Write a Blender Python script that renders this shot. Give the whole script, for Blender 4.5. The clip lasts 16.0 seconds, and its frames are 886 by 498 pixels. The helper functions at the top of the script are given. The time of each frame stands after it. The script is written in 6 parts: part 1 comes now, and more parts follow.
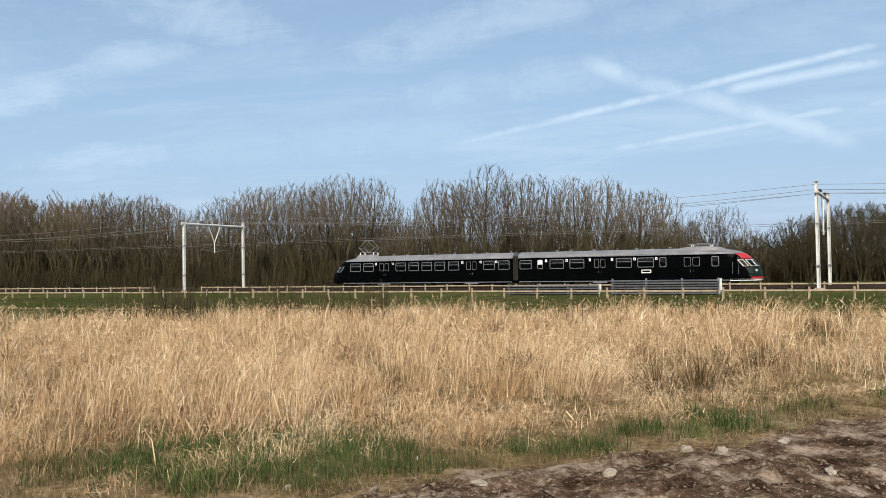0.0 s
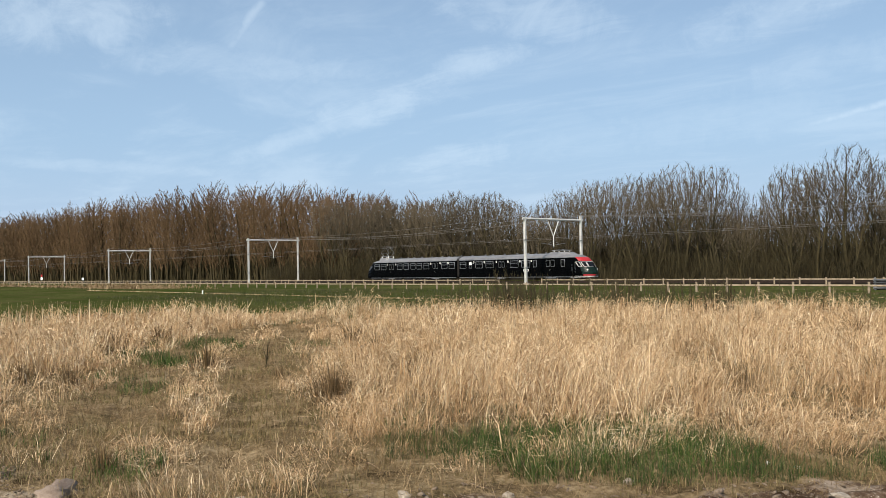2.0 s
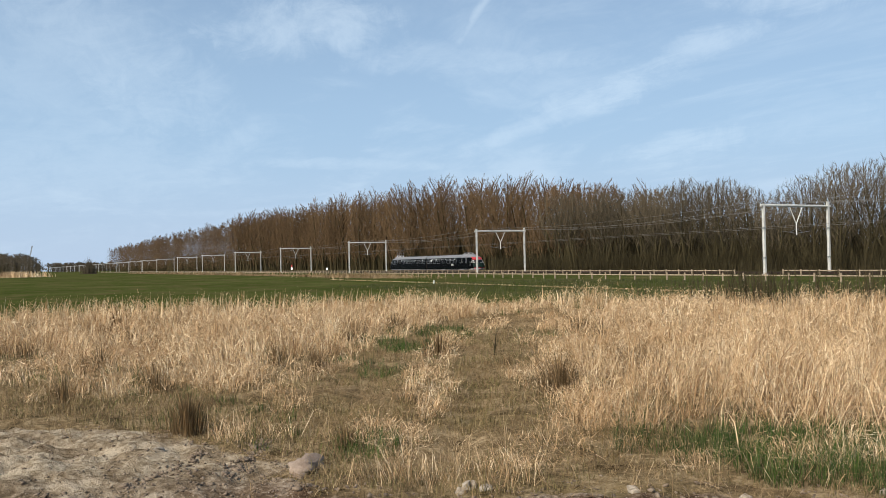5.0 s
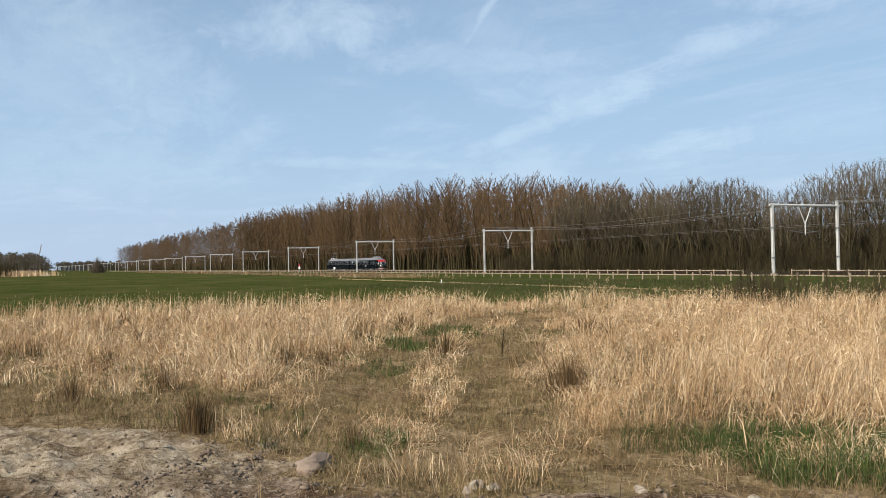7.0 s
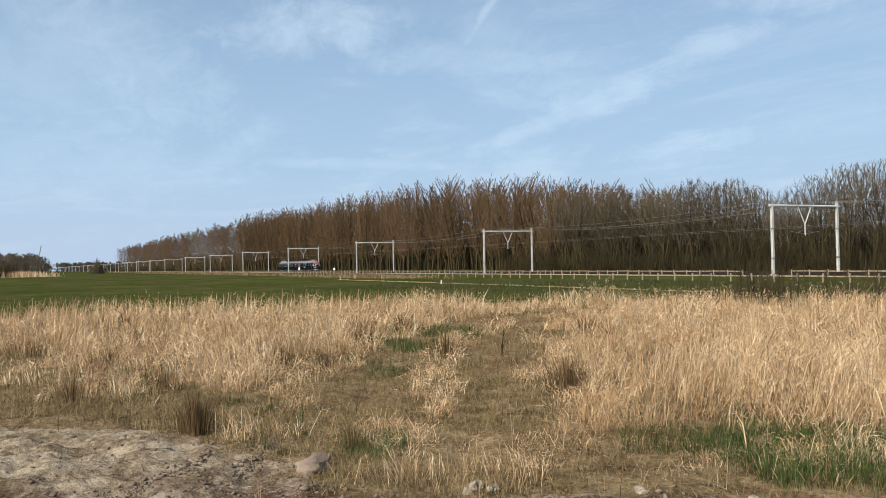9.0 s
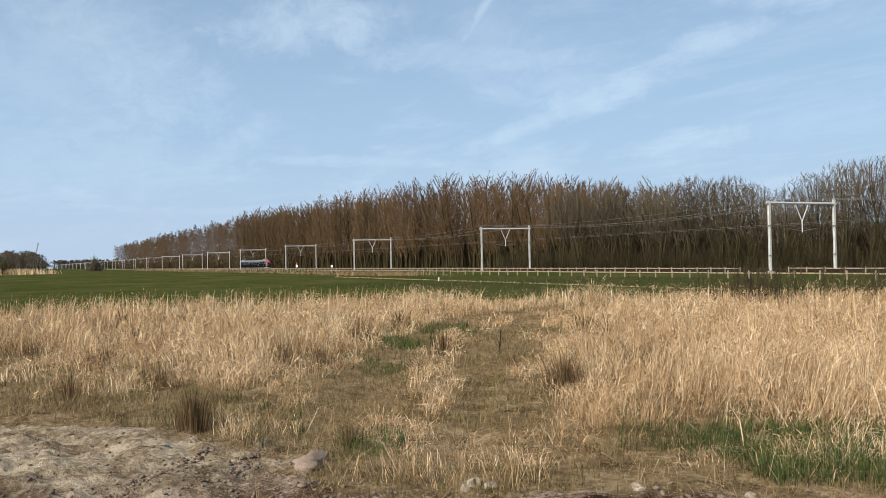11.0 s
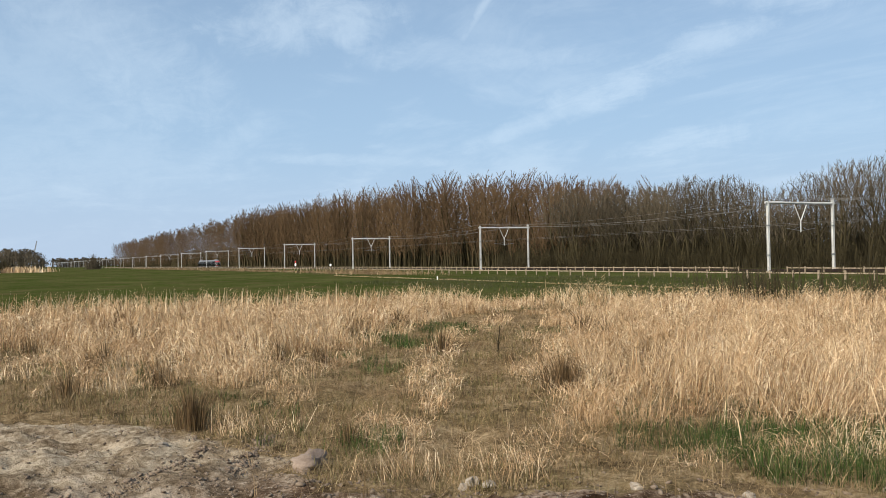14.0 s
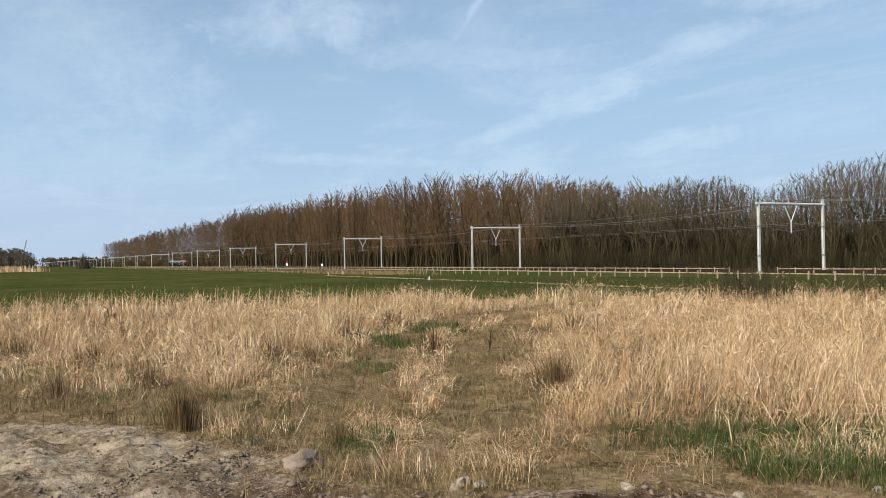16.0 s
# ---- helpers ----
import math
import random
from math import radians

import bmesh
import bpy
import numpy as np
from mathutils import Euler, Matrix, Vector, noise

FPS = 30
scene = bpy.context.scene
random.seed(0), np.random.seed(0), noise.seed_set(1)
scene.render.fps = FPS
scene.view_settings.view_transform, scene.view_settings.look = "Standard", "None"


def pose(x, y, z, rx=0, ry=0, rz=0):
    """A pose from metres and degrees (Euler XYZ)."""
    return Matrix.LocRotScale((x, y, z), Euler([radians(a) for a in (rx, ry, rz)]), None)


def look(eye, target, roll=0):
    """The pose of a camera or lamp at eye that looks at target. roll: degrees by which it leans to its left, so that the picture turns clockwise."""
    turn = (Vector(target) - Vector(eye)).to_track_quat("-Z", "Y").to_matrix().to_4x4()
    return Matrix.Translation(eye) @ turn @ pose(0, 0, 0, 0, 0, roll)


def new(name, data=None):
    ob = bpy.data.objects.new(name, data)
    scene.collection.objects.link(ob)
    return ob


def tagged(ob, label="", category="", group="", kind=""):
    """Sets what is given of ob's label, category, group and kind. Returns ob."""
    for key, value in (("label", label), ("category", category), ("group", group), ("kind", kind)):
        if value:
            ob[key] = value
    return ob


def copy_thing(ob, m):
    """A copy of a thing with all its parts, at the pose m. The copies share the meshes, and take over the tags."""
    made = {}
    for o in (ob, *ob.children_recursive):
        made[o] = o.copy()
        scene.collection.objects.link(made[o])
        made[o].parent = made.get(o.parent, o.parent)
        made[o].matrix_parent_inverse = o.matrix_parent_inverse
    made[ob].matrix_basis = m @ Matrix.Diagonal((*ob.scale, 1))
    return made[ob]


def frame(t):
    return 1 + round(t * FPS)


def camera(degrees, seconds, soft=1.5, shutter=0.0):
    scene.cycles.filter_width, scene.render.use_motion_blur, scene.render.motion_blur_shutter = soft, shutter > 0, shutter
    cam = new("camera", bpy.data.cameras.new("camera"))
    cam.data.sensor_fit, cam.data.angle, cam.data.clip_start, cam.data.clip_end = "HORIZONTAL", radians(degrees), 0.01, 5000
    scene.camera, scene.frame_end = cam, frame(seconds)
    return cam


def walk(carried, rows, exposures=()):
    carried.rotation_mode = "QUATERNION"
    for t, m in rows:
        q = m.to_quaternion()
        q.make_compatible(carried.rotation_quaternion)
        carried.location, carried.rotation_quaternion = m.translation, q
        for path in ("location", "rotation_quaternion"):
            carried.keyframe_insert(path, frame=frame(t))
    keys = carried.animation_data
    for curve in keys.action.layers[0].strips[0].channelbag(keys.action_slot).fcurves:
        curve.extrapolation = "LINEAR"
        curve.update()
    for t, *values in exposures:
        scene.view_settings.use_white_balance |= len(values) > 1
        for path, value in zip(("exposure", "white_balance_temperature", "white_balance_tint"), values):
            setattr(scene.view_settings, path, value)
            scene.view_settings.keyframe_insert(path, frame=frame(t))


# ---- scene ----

EYE = 1.75
cam = camera(55.24, 16.0, soft=0.6)
VIEW = [  # seconds, yaw, pitch, roll
    (0, 26.56, 1.38, 0.93), (0.5, 32.46, 1.44, 0.83), (1, 37.35, 1.35, 0.85), (1.5, 43.21, 1.40, 0.99),
    (2, 49.12, 1.29, 1.11), (2.5, 54.39, 0.96, 1.33), (3, 59.08, 1.05, 1.62), (3.5, 62.35, 1.17, 1.71),
    (4, 63.93, 0.89, 1.52), (6.5, 64.57, 0.95, 1.04), (7, 64.85, 0.91, 1.11), (7.5, 64.85, 0.77, 1.19),
    (8, 64.81, 0.74, 1.29), (8.5, 64.77, 0.93, 1.23), (9, 64.84, 0.96, 1.13), (11.5, 64.66, 0.75, 1.15),
    (12, 64.70, 0.76, 1.13), (12.5, 64.60, 0.78, 1.13), (13, 64.64, 0.70, 1.13), (13.5, 64.67, 0.70, 1.07),
    (14, 64.59, 0.70, 1.02), (14.5, 64.54, 0.75, 0.98), (15, 64.32, 0.72, 0.93), (15.5, 64.09, 0.69, 0.92),
    (16, 64.03, 0.70, 0.92)]

walk(cam, [(t, pose(0, 0, EYE, 90 + tilt, lean, turn)) for t, turn, tilt, lean in VIEW])

# ---- light ----
SUN_EL, SUN_DIR = 38.0, (0.40, -0.92)           # the sun stands behind the camera
sun_az = math.atan2(SUN_DIR[0], SUN_DIR[1])     # clockwise from +y


class Nodes:
    """Short hand for a node tree."""

    def __init__(self, tree):
        self.tree = tree
        tree.nodes.clear()

    def add(self, kind, inputs=()):
        n = self.tree.nodes.new(kind)
        for k, v in dict(inputs).items():
            if isinstance(v, bpy.types.NodeSocket):
                self.tree.links.new(v, n.inputs[k])
            else:
                n.inputs[k].default_value = v
        return n

    def math(self, op, a, b=0.0, c=0.0, clamp=False):
        n = self.add("ShaderNodeMath", {0: a, 1: b, 2: c})
        n.operation, n.use_clamp = op, clamp
        return n.outputs[0]

    def vec(self, op, a, b=(0, 0, 0)):
        n = self.add("ShaderNodeVectorMath", {0: a, 1: b})
        n.operation = op
        return n.outputs["Value"] if op in ("DOT_PRODUCT", "LENGTH") else n.outputs[0]

    def noise(self, vector, scale, detail=4.0, rough=0.55, distortion=0.0):
        n = self.add("ShaderNodeTexNoise", {"Vector": vector, "Scale": scale, "Detail": detail, "Roughness": rough, "Distortion": distortion})
        return n.outputs[0]

    def ramp(self, fac, stops):
        n = self.add("ShaderNodeValToRGB", {0: fac})
        e = n.color_ramp.elements
        while len(e) < len(stops):
            e.new(0.5)
        for el, (p, c) in zip(e, stops):
            el.position = p
            el.color = (*c, 1) if isinstance(c, tuple) else (c, c, c, 1)
        return n.outputs[0]

    def mix(self, fac, a, b, blend="MIX"):
        n = self.add("ShaderNodeMix", {0: fac})
        n.data_type, n.blend_type = "RGBA", blend
        for i, v in ((6, a), (7, b)):
            if isinstance(v, bpy.types.NodeSocket):
                self.tree.links.new(v, n.inputs[i])
            else:
                n.inputs[i].default_value = (*v, 1)
        return n.outputs[2]

    def maprange(self, v, a, b, c=0.0, d=1.0, smooth=True):
        n = self.add("ShaderNodeMapRange", {0: v, 1: a, 2: b, 3: c, 4: d})
        if smooth:
            n.interpolation_type = "SMOOTHSTEP"
        return n.outputs[0]


# contrails: two directions along each, half width, strength
CONTRAILS = [
    ((-0.419, 0.896, 0.148), (0.023, 0.974, 0.225), 0.0032, 0.62),
    ((-0.131, 0.973, 0.192), (0.023, 0.978, 0.207), 0.0045, 0.55),
    ((-0.278, 0.933, 0.230), (-0.015, 0.992, 0.129), 0.008, 0.5),
    ((-0.254, 0.958, 0.135), (0.040, 0.986, 0.168), 0.0032, 0.45),
    ((-0.864, 0.437, 0.249), (-0.833, 0.465, 0.302), 0.0045, 0.35),
]


# thin cloud patches: direction, half width, half height, tilt in degrees, strength
CLOUDS = [
    ((-0.645, 0.711, 0.285), 0.105, 0.026, -12, 0.29), ((-0.381, 0.881, 0.283), 0.16, 0.024, 12, 0.27), ((-0.697, 0.676, 0.240), 0.035, 0.010, 5, 0.24),
    ((-0.758, 0.620, 0.203), 0.045, 0.013, 4, 0.26), ((-0.334, 0.917, 0.217), 0.17, 0.018, 6, 0.19), ((-0.090, 0.950, 0.298), 0.15, 0.018, 10, 0.20),
    ((-0.969, 0.067, 0.236), 0.125, 0.050, -34, 0.23), ((-0.924, 0.272, 0.272), 0.080, 0.028, 4, 0.34), ((-0.977, -0.004, 0.205), 0.10, 0.060, -10, 0.15),
    ((-0.973, 0.192, 0.132), 0.055, 0.016, 36, 0.19), ((-0.848, 0.476, 0.232), 0.14, 0.018, -2, 0.23), ((-0.781, 0.593, 0.195), 0.085, 0.017, 18, 0.31),
    ((-0.699, 0.675, 0.238), 0.055, 0.013, 8, 0.31), ((-0.739, 0.661, 0.128), 0.065, 0.013, 8, 0.27), ((-0.839, 0.522, 0.158), 0.10, 0.009, 20, 0.24),
    ((-0.931, 0.346, 0.117), 0.12, 0.006, -2, 0.20), ((-0.980, 0.020, 0.115), 0.16, 0.040, 0, 0.15), ((-0.538, 0.815, 0.150), 0.20, 0.020, 4, 0.15)]


def make_world():
    world = bpy.data.worlds.new("sky")
    world.use_nodes = True
    scene.world = world
    n = Nodes(world.node_tree)
    sky = n.add("ShaderNodeTexSky")
    sky.sky_type, sky.sun_disc, sky.sun_elevation, sky.sun_rotation = "NISHITA", False, radians(SUN_EL), sun_az
    sky.altitude, sky.air_density, sky.dust_density, sky.ozone_density = 0.0, 1.0, 1.4, 1.5
    d = n.vec("NORMALIZE", n.add("ShaderNodeTexCoord").outputs["Generated"])
    s = n.add("ShaderNodeSeparateXYZ", {0: d})
    # high thin cloud on a flat sheet
    h = n.math("ADD", n.math("MAXIMUM", s.outputs[2], 0.0), 0.10)
    flat = n.add("ShaderNodeCombineXYZ", {0: n.math("DIVIDE", s.outputs[0], h), 1: n.math("DIVIDE", s.outputs[1], h), 2: 0.0}).outputs[0]
    m = n.add("ShaderNodeMapping", {0: flat, "Rotation": (0, 0, radians(-32)), "Scale": (0.6, 1.0, 1.0)}).outputs[0]
    big = n.noise(m, 0.9, 6, 0.6, 1.1)
    fine = n.noise(m, 3.4, 8, 0.65, 1.4)
    veil = n.maprange(n.math("ADD", n.math("MULTIPLY", big, 0.80), n.math("MULTIPLY", fine, 0.32)), 0.50, 0.76)
    low = n.maprange(s.outputs[2], 0.0, 0.10, 0.35, 1.0)
    cloud = n.math("MULTIPLY", n.math("MULTIPLY", veil, low), 0.20)
    wob = n.noise(d, 22.0, 4, 0.6)
    for a, b, w, k in CONTRAILS:
        a, b = Vector(a).normalized(), Vector(b).normalized()
        nrm = a.cross(b).normalized()
        mid = (a + b).normalized()
        along = nrm.cross(mid)
        half = math.asin(min(1, (b - a).length / 2)) * 1.05
        off = n.math("ABSOLUTE", n.math("ADD", n.vec("DOT_PRODUCT", d, nrm), n.math("MULTIPLY", n.math("SUBTRACT", wob, 0.5), w * 1.6)))
        band = n.maprange(off, 0.0, w * 2.1, 0.85, 0.0)
        lim = n.maprange(n.math("ABSOLUTE", n.vec("DOT_PRODUCT", d, along)), half * 0.8, half * 1.1, 1.0, 0.0)
        front = n.maprange(n.vec("DOT_PRODUCT", d, mid), 0.5, 0.7)
        streak = n.math("MULTIPLY", n.math("MULTIPLY", band, lim), n.math("MULTIPLY", front, n.maprange(wob, 0.3, 0.62, 0.3 * k, k)))
        cloud = n.math("MAXIMUM", cloud, streak)
    ragged = n.math("ADD", n.math("MULTIPLY", n.math("SUBTRACT", n.noise(d, 14.0, 7, 0.68, 0.8), 0.5), 5.0), n.math("MULTIPLY", n.math("SUBTRACT", n.noise(m, 6.0, 7, 0.7, 1.4), 0.5), 3.6))
    for way, a, b, tilt, k in CLOUDS:
        way = Vector(way).normalized()
        east = Vector((way.y, -way.x, 0)).normalized()
        north = east.cross(way)
        c, e = math.cos(radians(tilt)), math.sin(radians(tilt))
        u = n.math("DIVIDE", n.vec("DOT_PRODUCT", d, east * c + north * e), a)
        v = n.math("DIVIDE", n.vec("DOT_PRODUCT", d, north * c - east * e), b)
        round_ = n.math("ADD", n.math("ADD", n.math("MULTIPLY", u, u), n.math("MULTIPLY", v, v)), ragged)
        front = n.maprange(n.vec("DOT_PRODUCT", d, way), 0.3, 0.6)
        cloud = n.math("MAXIMUM", cloud, n.math("MULTIPLY", front, n.maprange(round_, -1.2, 2.4, k, 0.0)))
    haze = n.maprange(s.outputs[2], 0.0, 0.42, 0.9, 0.35)
    col = n.mix(haze, sky.outputs[0], (3.55, 5.2, 7.2))
    col = n.mix(n.maprange(s.outputs[2], -0.02, 0.16, 0.55, 0.0), col, (5.0, 5.8, 7.1))
    col = n.mix(cloud, col, (7.5, 8.7, 9.7))
    bg = n.add("ShaderNodeBackground", {0: col, 1: 0.0935})
    n.add("ShaderNodeOutputWorld", {0: bg.outputs[0]})


make_world()
sun = new("sun", bpy.data.lights.new("sun", "SUN"))
sun.data.energy, sun.data.angle, sun.data.color = 4.8, radians(0.6), (1.0, 0.91, 0.78)
sun.matrix_world = look((0, 0, 0), (-SUN_DIR[0], -SUN_DIR[1], -math.hypot(*SUN_DIR) * math.tan(radians(SUN_EL))))
scene.view_settings.exposure = 0.32


# ---- materials ----
def material(name, build):
    mat = bpy.data.materials.new(name)
    mat.use_nodes = True
    n = Nodes(mat.node_tree)
    shader = build(n)
    n.add("ShaderNodeOutputMaterial", {0: shader})
    return mat


def surface(n, color, rough=0.8, metal=0.0, bump=None, strength=0.3, distance=0.02, spec=0.4):
    ins = {"Base Color": color if isinstance(color, bpy.types.NodeSocket) else (*color, 1), "Roughness": rough, "Metallic": metal, "Specular IOR Level": spec}
    if bump is not None:
        ins["Normal"] = n.add("ShaderNodeBump", {"Height": bump, "Strength": strength, "Distance": distance}).outputs[0]
    return n.add("ShaderNodeBsdfPrincipled", ins).outputs[0]


def worn(name, c1, c2, scale, rough=0.7, metal=0.0, bump_scale=0.0, spec=0.4, fine=8.0):
    """A surface of two colours that mix in patches and in a finer grain."""
    def build(n):
        p = n.add("ShaderNodeTexCoord").outputs["Object"]
        a = n.noise(p, scale, 5)
        b = n.noise(p, scale * fine, 4)
        f = n.math("ADD", n.math("MULTIPLY", a, 0.65), n.math("MULTIPLY", b, 0.35))
        col = n.ramp(f, [(0.36, c1), (0.64, c2)])
        r = n.maprange(b, 0.3, 0.7, rough * 0.85, min(1.0, rough * 1.15))
        return surface(n, col, r, metal, b if bump_scale else None, 0.4, bump_scale, spec)
    return material(name, build)


def blades(name, stops, patch, rough=0.7, glow=0.16):
    """Leaves of grass: each leaf has its own shade, and patches shift it; light passes through."""
    def build(n):
        geo = n.add("ShaderNodeNewGeometry")
        p = geo.outputs["Position"]
        rnd = geo.outputs["Random Per Island"]
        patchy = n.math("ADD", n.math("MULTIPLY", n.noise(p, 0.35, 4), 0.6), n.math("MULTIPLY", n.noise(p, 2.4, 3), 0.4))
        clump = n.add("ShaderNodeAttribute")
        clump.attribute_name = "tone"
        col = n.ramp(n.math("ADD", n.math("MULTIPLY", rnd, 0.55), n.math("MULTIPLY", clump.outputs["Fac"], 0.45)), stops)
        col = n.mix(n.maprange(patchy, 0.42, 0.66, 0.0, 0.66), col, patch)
        a = surface(n, col, rough, spec=0.25)
        b = n.add("ShaderNodeBsdfTranslucent", {0: col}).outputs[0]
        return n.add("ShaderNodeMixShader", {0: glow, 1: a, 2: b}).outputs[0]
    return material(name, build)


def bark(name, c1, c2, c3):
    def build(n):
        info = n.add("ShaderNodeObjectInfo").outputs["Random"]
        geo = n.add("ShaderNodeNewGeometry")
        isl = geo.outputs["Random Per Island"]
        a = n.noise(geo.outputs["Position"], 0.9, 5)
        col = n.ramp(a, [(0.3, c1), (0.7, c2)])
        col = n.mix(n.math("MULTIPLY", isl, 0.7), col, c3)
        v = n.maprange(info, 0.0, 1.0, 0.75, 1.2, False)
        col = n.mix(1.0, col, n.add("ShaderNodeCombineXYZ", {0: v, 1: v, 2: v}).outputs[0], "MULTIPLY")
        return surface(n, col, 0.9, spec=0.2)
    return material(name, build)


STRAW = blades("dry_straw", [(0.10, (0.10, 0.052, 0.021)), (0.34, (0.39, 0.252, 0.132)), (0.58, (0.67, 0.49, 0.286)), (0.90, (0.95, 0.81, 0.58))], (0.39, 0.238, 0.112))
LITTER = blades("trampled_straw", [(0.0, (0.05, 0.030, 0.014)), (0.42, (0.18, 0.119, 0.058)), (0.82, (0.41, 0.295, 0.165)), (1.0, (0.78, 0.63, 0.41))], (0.17, 0.115, 0.045))
GREEN = blades("green_grass", [(0.05, (0.010, 0.022, 0.005)), (0.45, (0.036, 0.070, 0.012)), (0.78, (0.085, 0.125, 0.026)), (1.0, (0.30, 0.26, 0.13))], (0.036, 0.046, 0.014))
TURF = blades("short_turf", [(0.05, (0.040, 0.034, 0.014)), (0.40, (0.115, 0.100, 0.036)), (0.70, (0.230, 0.185, 0.080)), (1.0, (0.52, 0.41, 0.25))], (0.190, 0.130, 0.064))
VERGE = blades("verge_grass", [(0.0, (0.018, 0.024, 0.007)), (0.5, (0.042, 0.050, 0.016)), (0.85, (0.10, 0.090, 0.038)), (1.0, (0.34, 0.26, 0.14))], (0.062, 0.052, 0.022))
RUSH = blades("rush_stems", [(0.0, (0.026, 0.022, 0.009)), (0.45, (0.068, 0.047, 0.02)), (0.8, (0.18, 0.11, 0.05)), (1.0, (0.42, 0.29, 0.15))], (0.09, 0.06, 0.03), glow=0.1)
BARK = bark("grey_bark", (0.040, 0.031, 0.018), (0.098, 0.078, 0.048), (0.150, 0.122, 0.084))
BARK_RED = bark("poplar_bark", (0.070, 0.044, 0.022), (0.140, 0.090, 0.045), (0.18, 0.114, 0.060))
# dark bark of trunks and shrubs; the woods' inner shade is in this colour too
BARK_DARK = bark("dark_bark_with_wood_shade", (0.018, 0.015, 0.007), (0.050, 0.042, 0.020), (0.068, 0.053, 0.024))
GALV = worn("galvanised_steel", (0.17, 0.175, 0.18), (0.32, 0.325, 0.33), 3.0, 0.42, 0.6, fine=12)
MAST = worn("weathered_light_paint", (0.42, 0.42, 0.40), (0.62, 0.62, 0.59), 1.3, 0.65)
WHITE = worn("white_paint", (0.72, 0.72, 0.70), (0.84, 0.84, 0.82), 2.0, 0.5)
TIMBER = worn("weathered_timber", (0.20, 0.155, 0.105), (0.38, 0.30, 0.21), 2.2, 0.85, fine=14, bump_scale=0.004)
BLACK_PAINT = worn("black_paint", (0.0006, 0.0007, 0.0008), (0.0016, 0.0017, 0.0018), 1.2, 0.25, spec=0.03)
DARK_STEEL = worn("dark_steel", (0.006, 0.0055, 0.005), (0.02, 0.017, 0.015), 3.0, 0.75)
SILVER = worn("silver_roof_paint", (0.15, 0.15, 0.155), (0.24, 0.24, 0.245), 0.9, 0.5, 0.2)
RED = worn("red_paint", (0.30, 0.014, 0.018), (0.42, 0.026, 0.03), 1.0, 0.4)
INSULATOR = worn("brown_insulator", (0.03, 0.02, 0.018), (0.07, 0.05, 0.04), 8.0, 0.35)
COPPER = worn("oxidised_wire", (0.14, 0.13, 0.115), (0.28, 0.26, 0.23), 6.0, 0.6, 0.3)
BALLAST = worn("ballast", (0.016, 0.012, 0.010), (0.045, 0.034, 0.027), 6.0, 0.95, bump_scale=0.05, fine=5, spec=0.0)
RAIL = worn("rail_steel", (0.014, 0.010, 0.008), (0.032, 0.022, 0.016), 5.0, 0.7, 0.0, spec=0.1)
STONE = worn("rubble_stone", (0.19, 0.155, 0.115), (0.40, 0.35, 0.28), 5.0, 0.9, bump_scale=0.01)
CLOD = worn("dry_soil", (0.060, 0.040, 0.026), (0.25, 0.19, 0.135), 9.0, 0.98, bump_scale=0.012)
BRICK = worn("brown_brick", (0.10, 0.065, 0.048), (0.17, 0.115, 0.085), 1.5, 0.9, fine=10)
# tile red lowered, so the shadow over the house roof is in the colour
ROOF_TILE = worn("red_roof_tiles", (0.06, 0.032, 0.024), (0.10, 0.052, 0.038), 1.2, 0.85, fine=9)
NOSE_GREEN = worn("dark_green_paint", (0.004, 0.011, 0.008), (0.008, 0.02, 0.014), 1.2, 0.3, spec=0.2)
PINK_ROCK = worn("reddish_rock", (0.15, 0.105, 0.078), (0.29, 0.225, 0.17), 6.0, 0.95, bump_scale=0.012)
GREY_BOARD = worn("grey_boards", (0.22, 0.24, 0.26), (0.36, 0.38, 0.40), 1.0, 0.8)


def make_glass():
    def build(n):
        p = n.add("ShaderNodeTexCoord").outputs["Object"]
        return surface(n, n.ramp(n.noise(p, 0.8, 3), [(0.3, (0.003, 0.003, 0.003)), (0.7, (0.012, 0.012, 0.011))]), 0.12, 0.0, spec=0.3)
    return material("window_glass", build)


GLASS = make_glass()


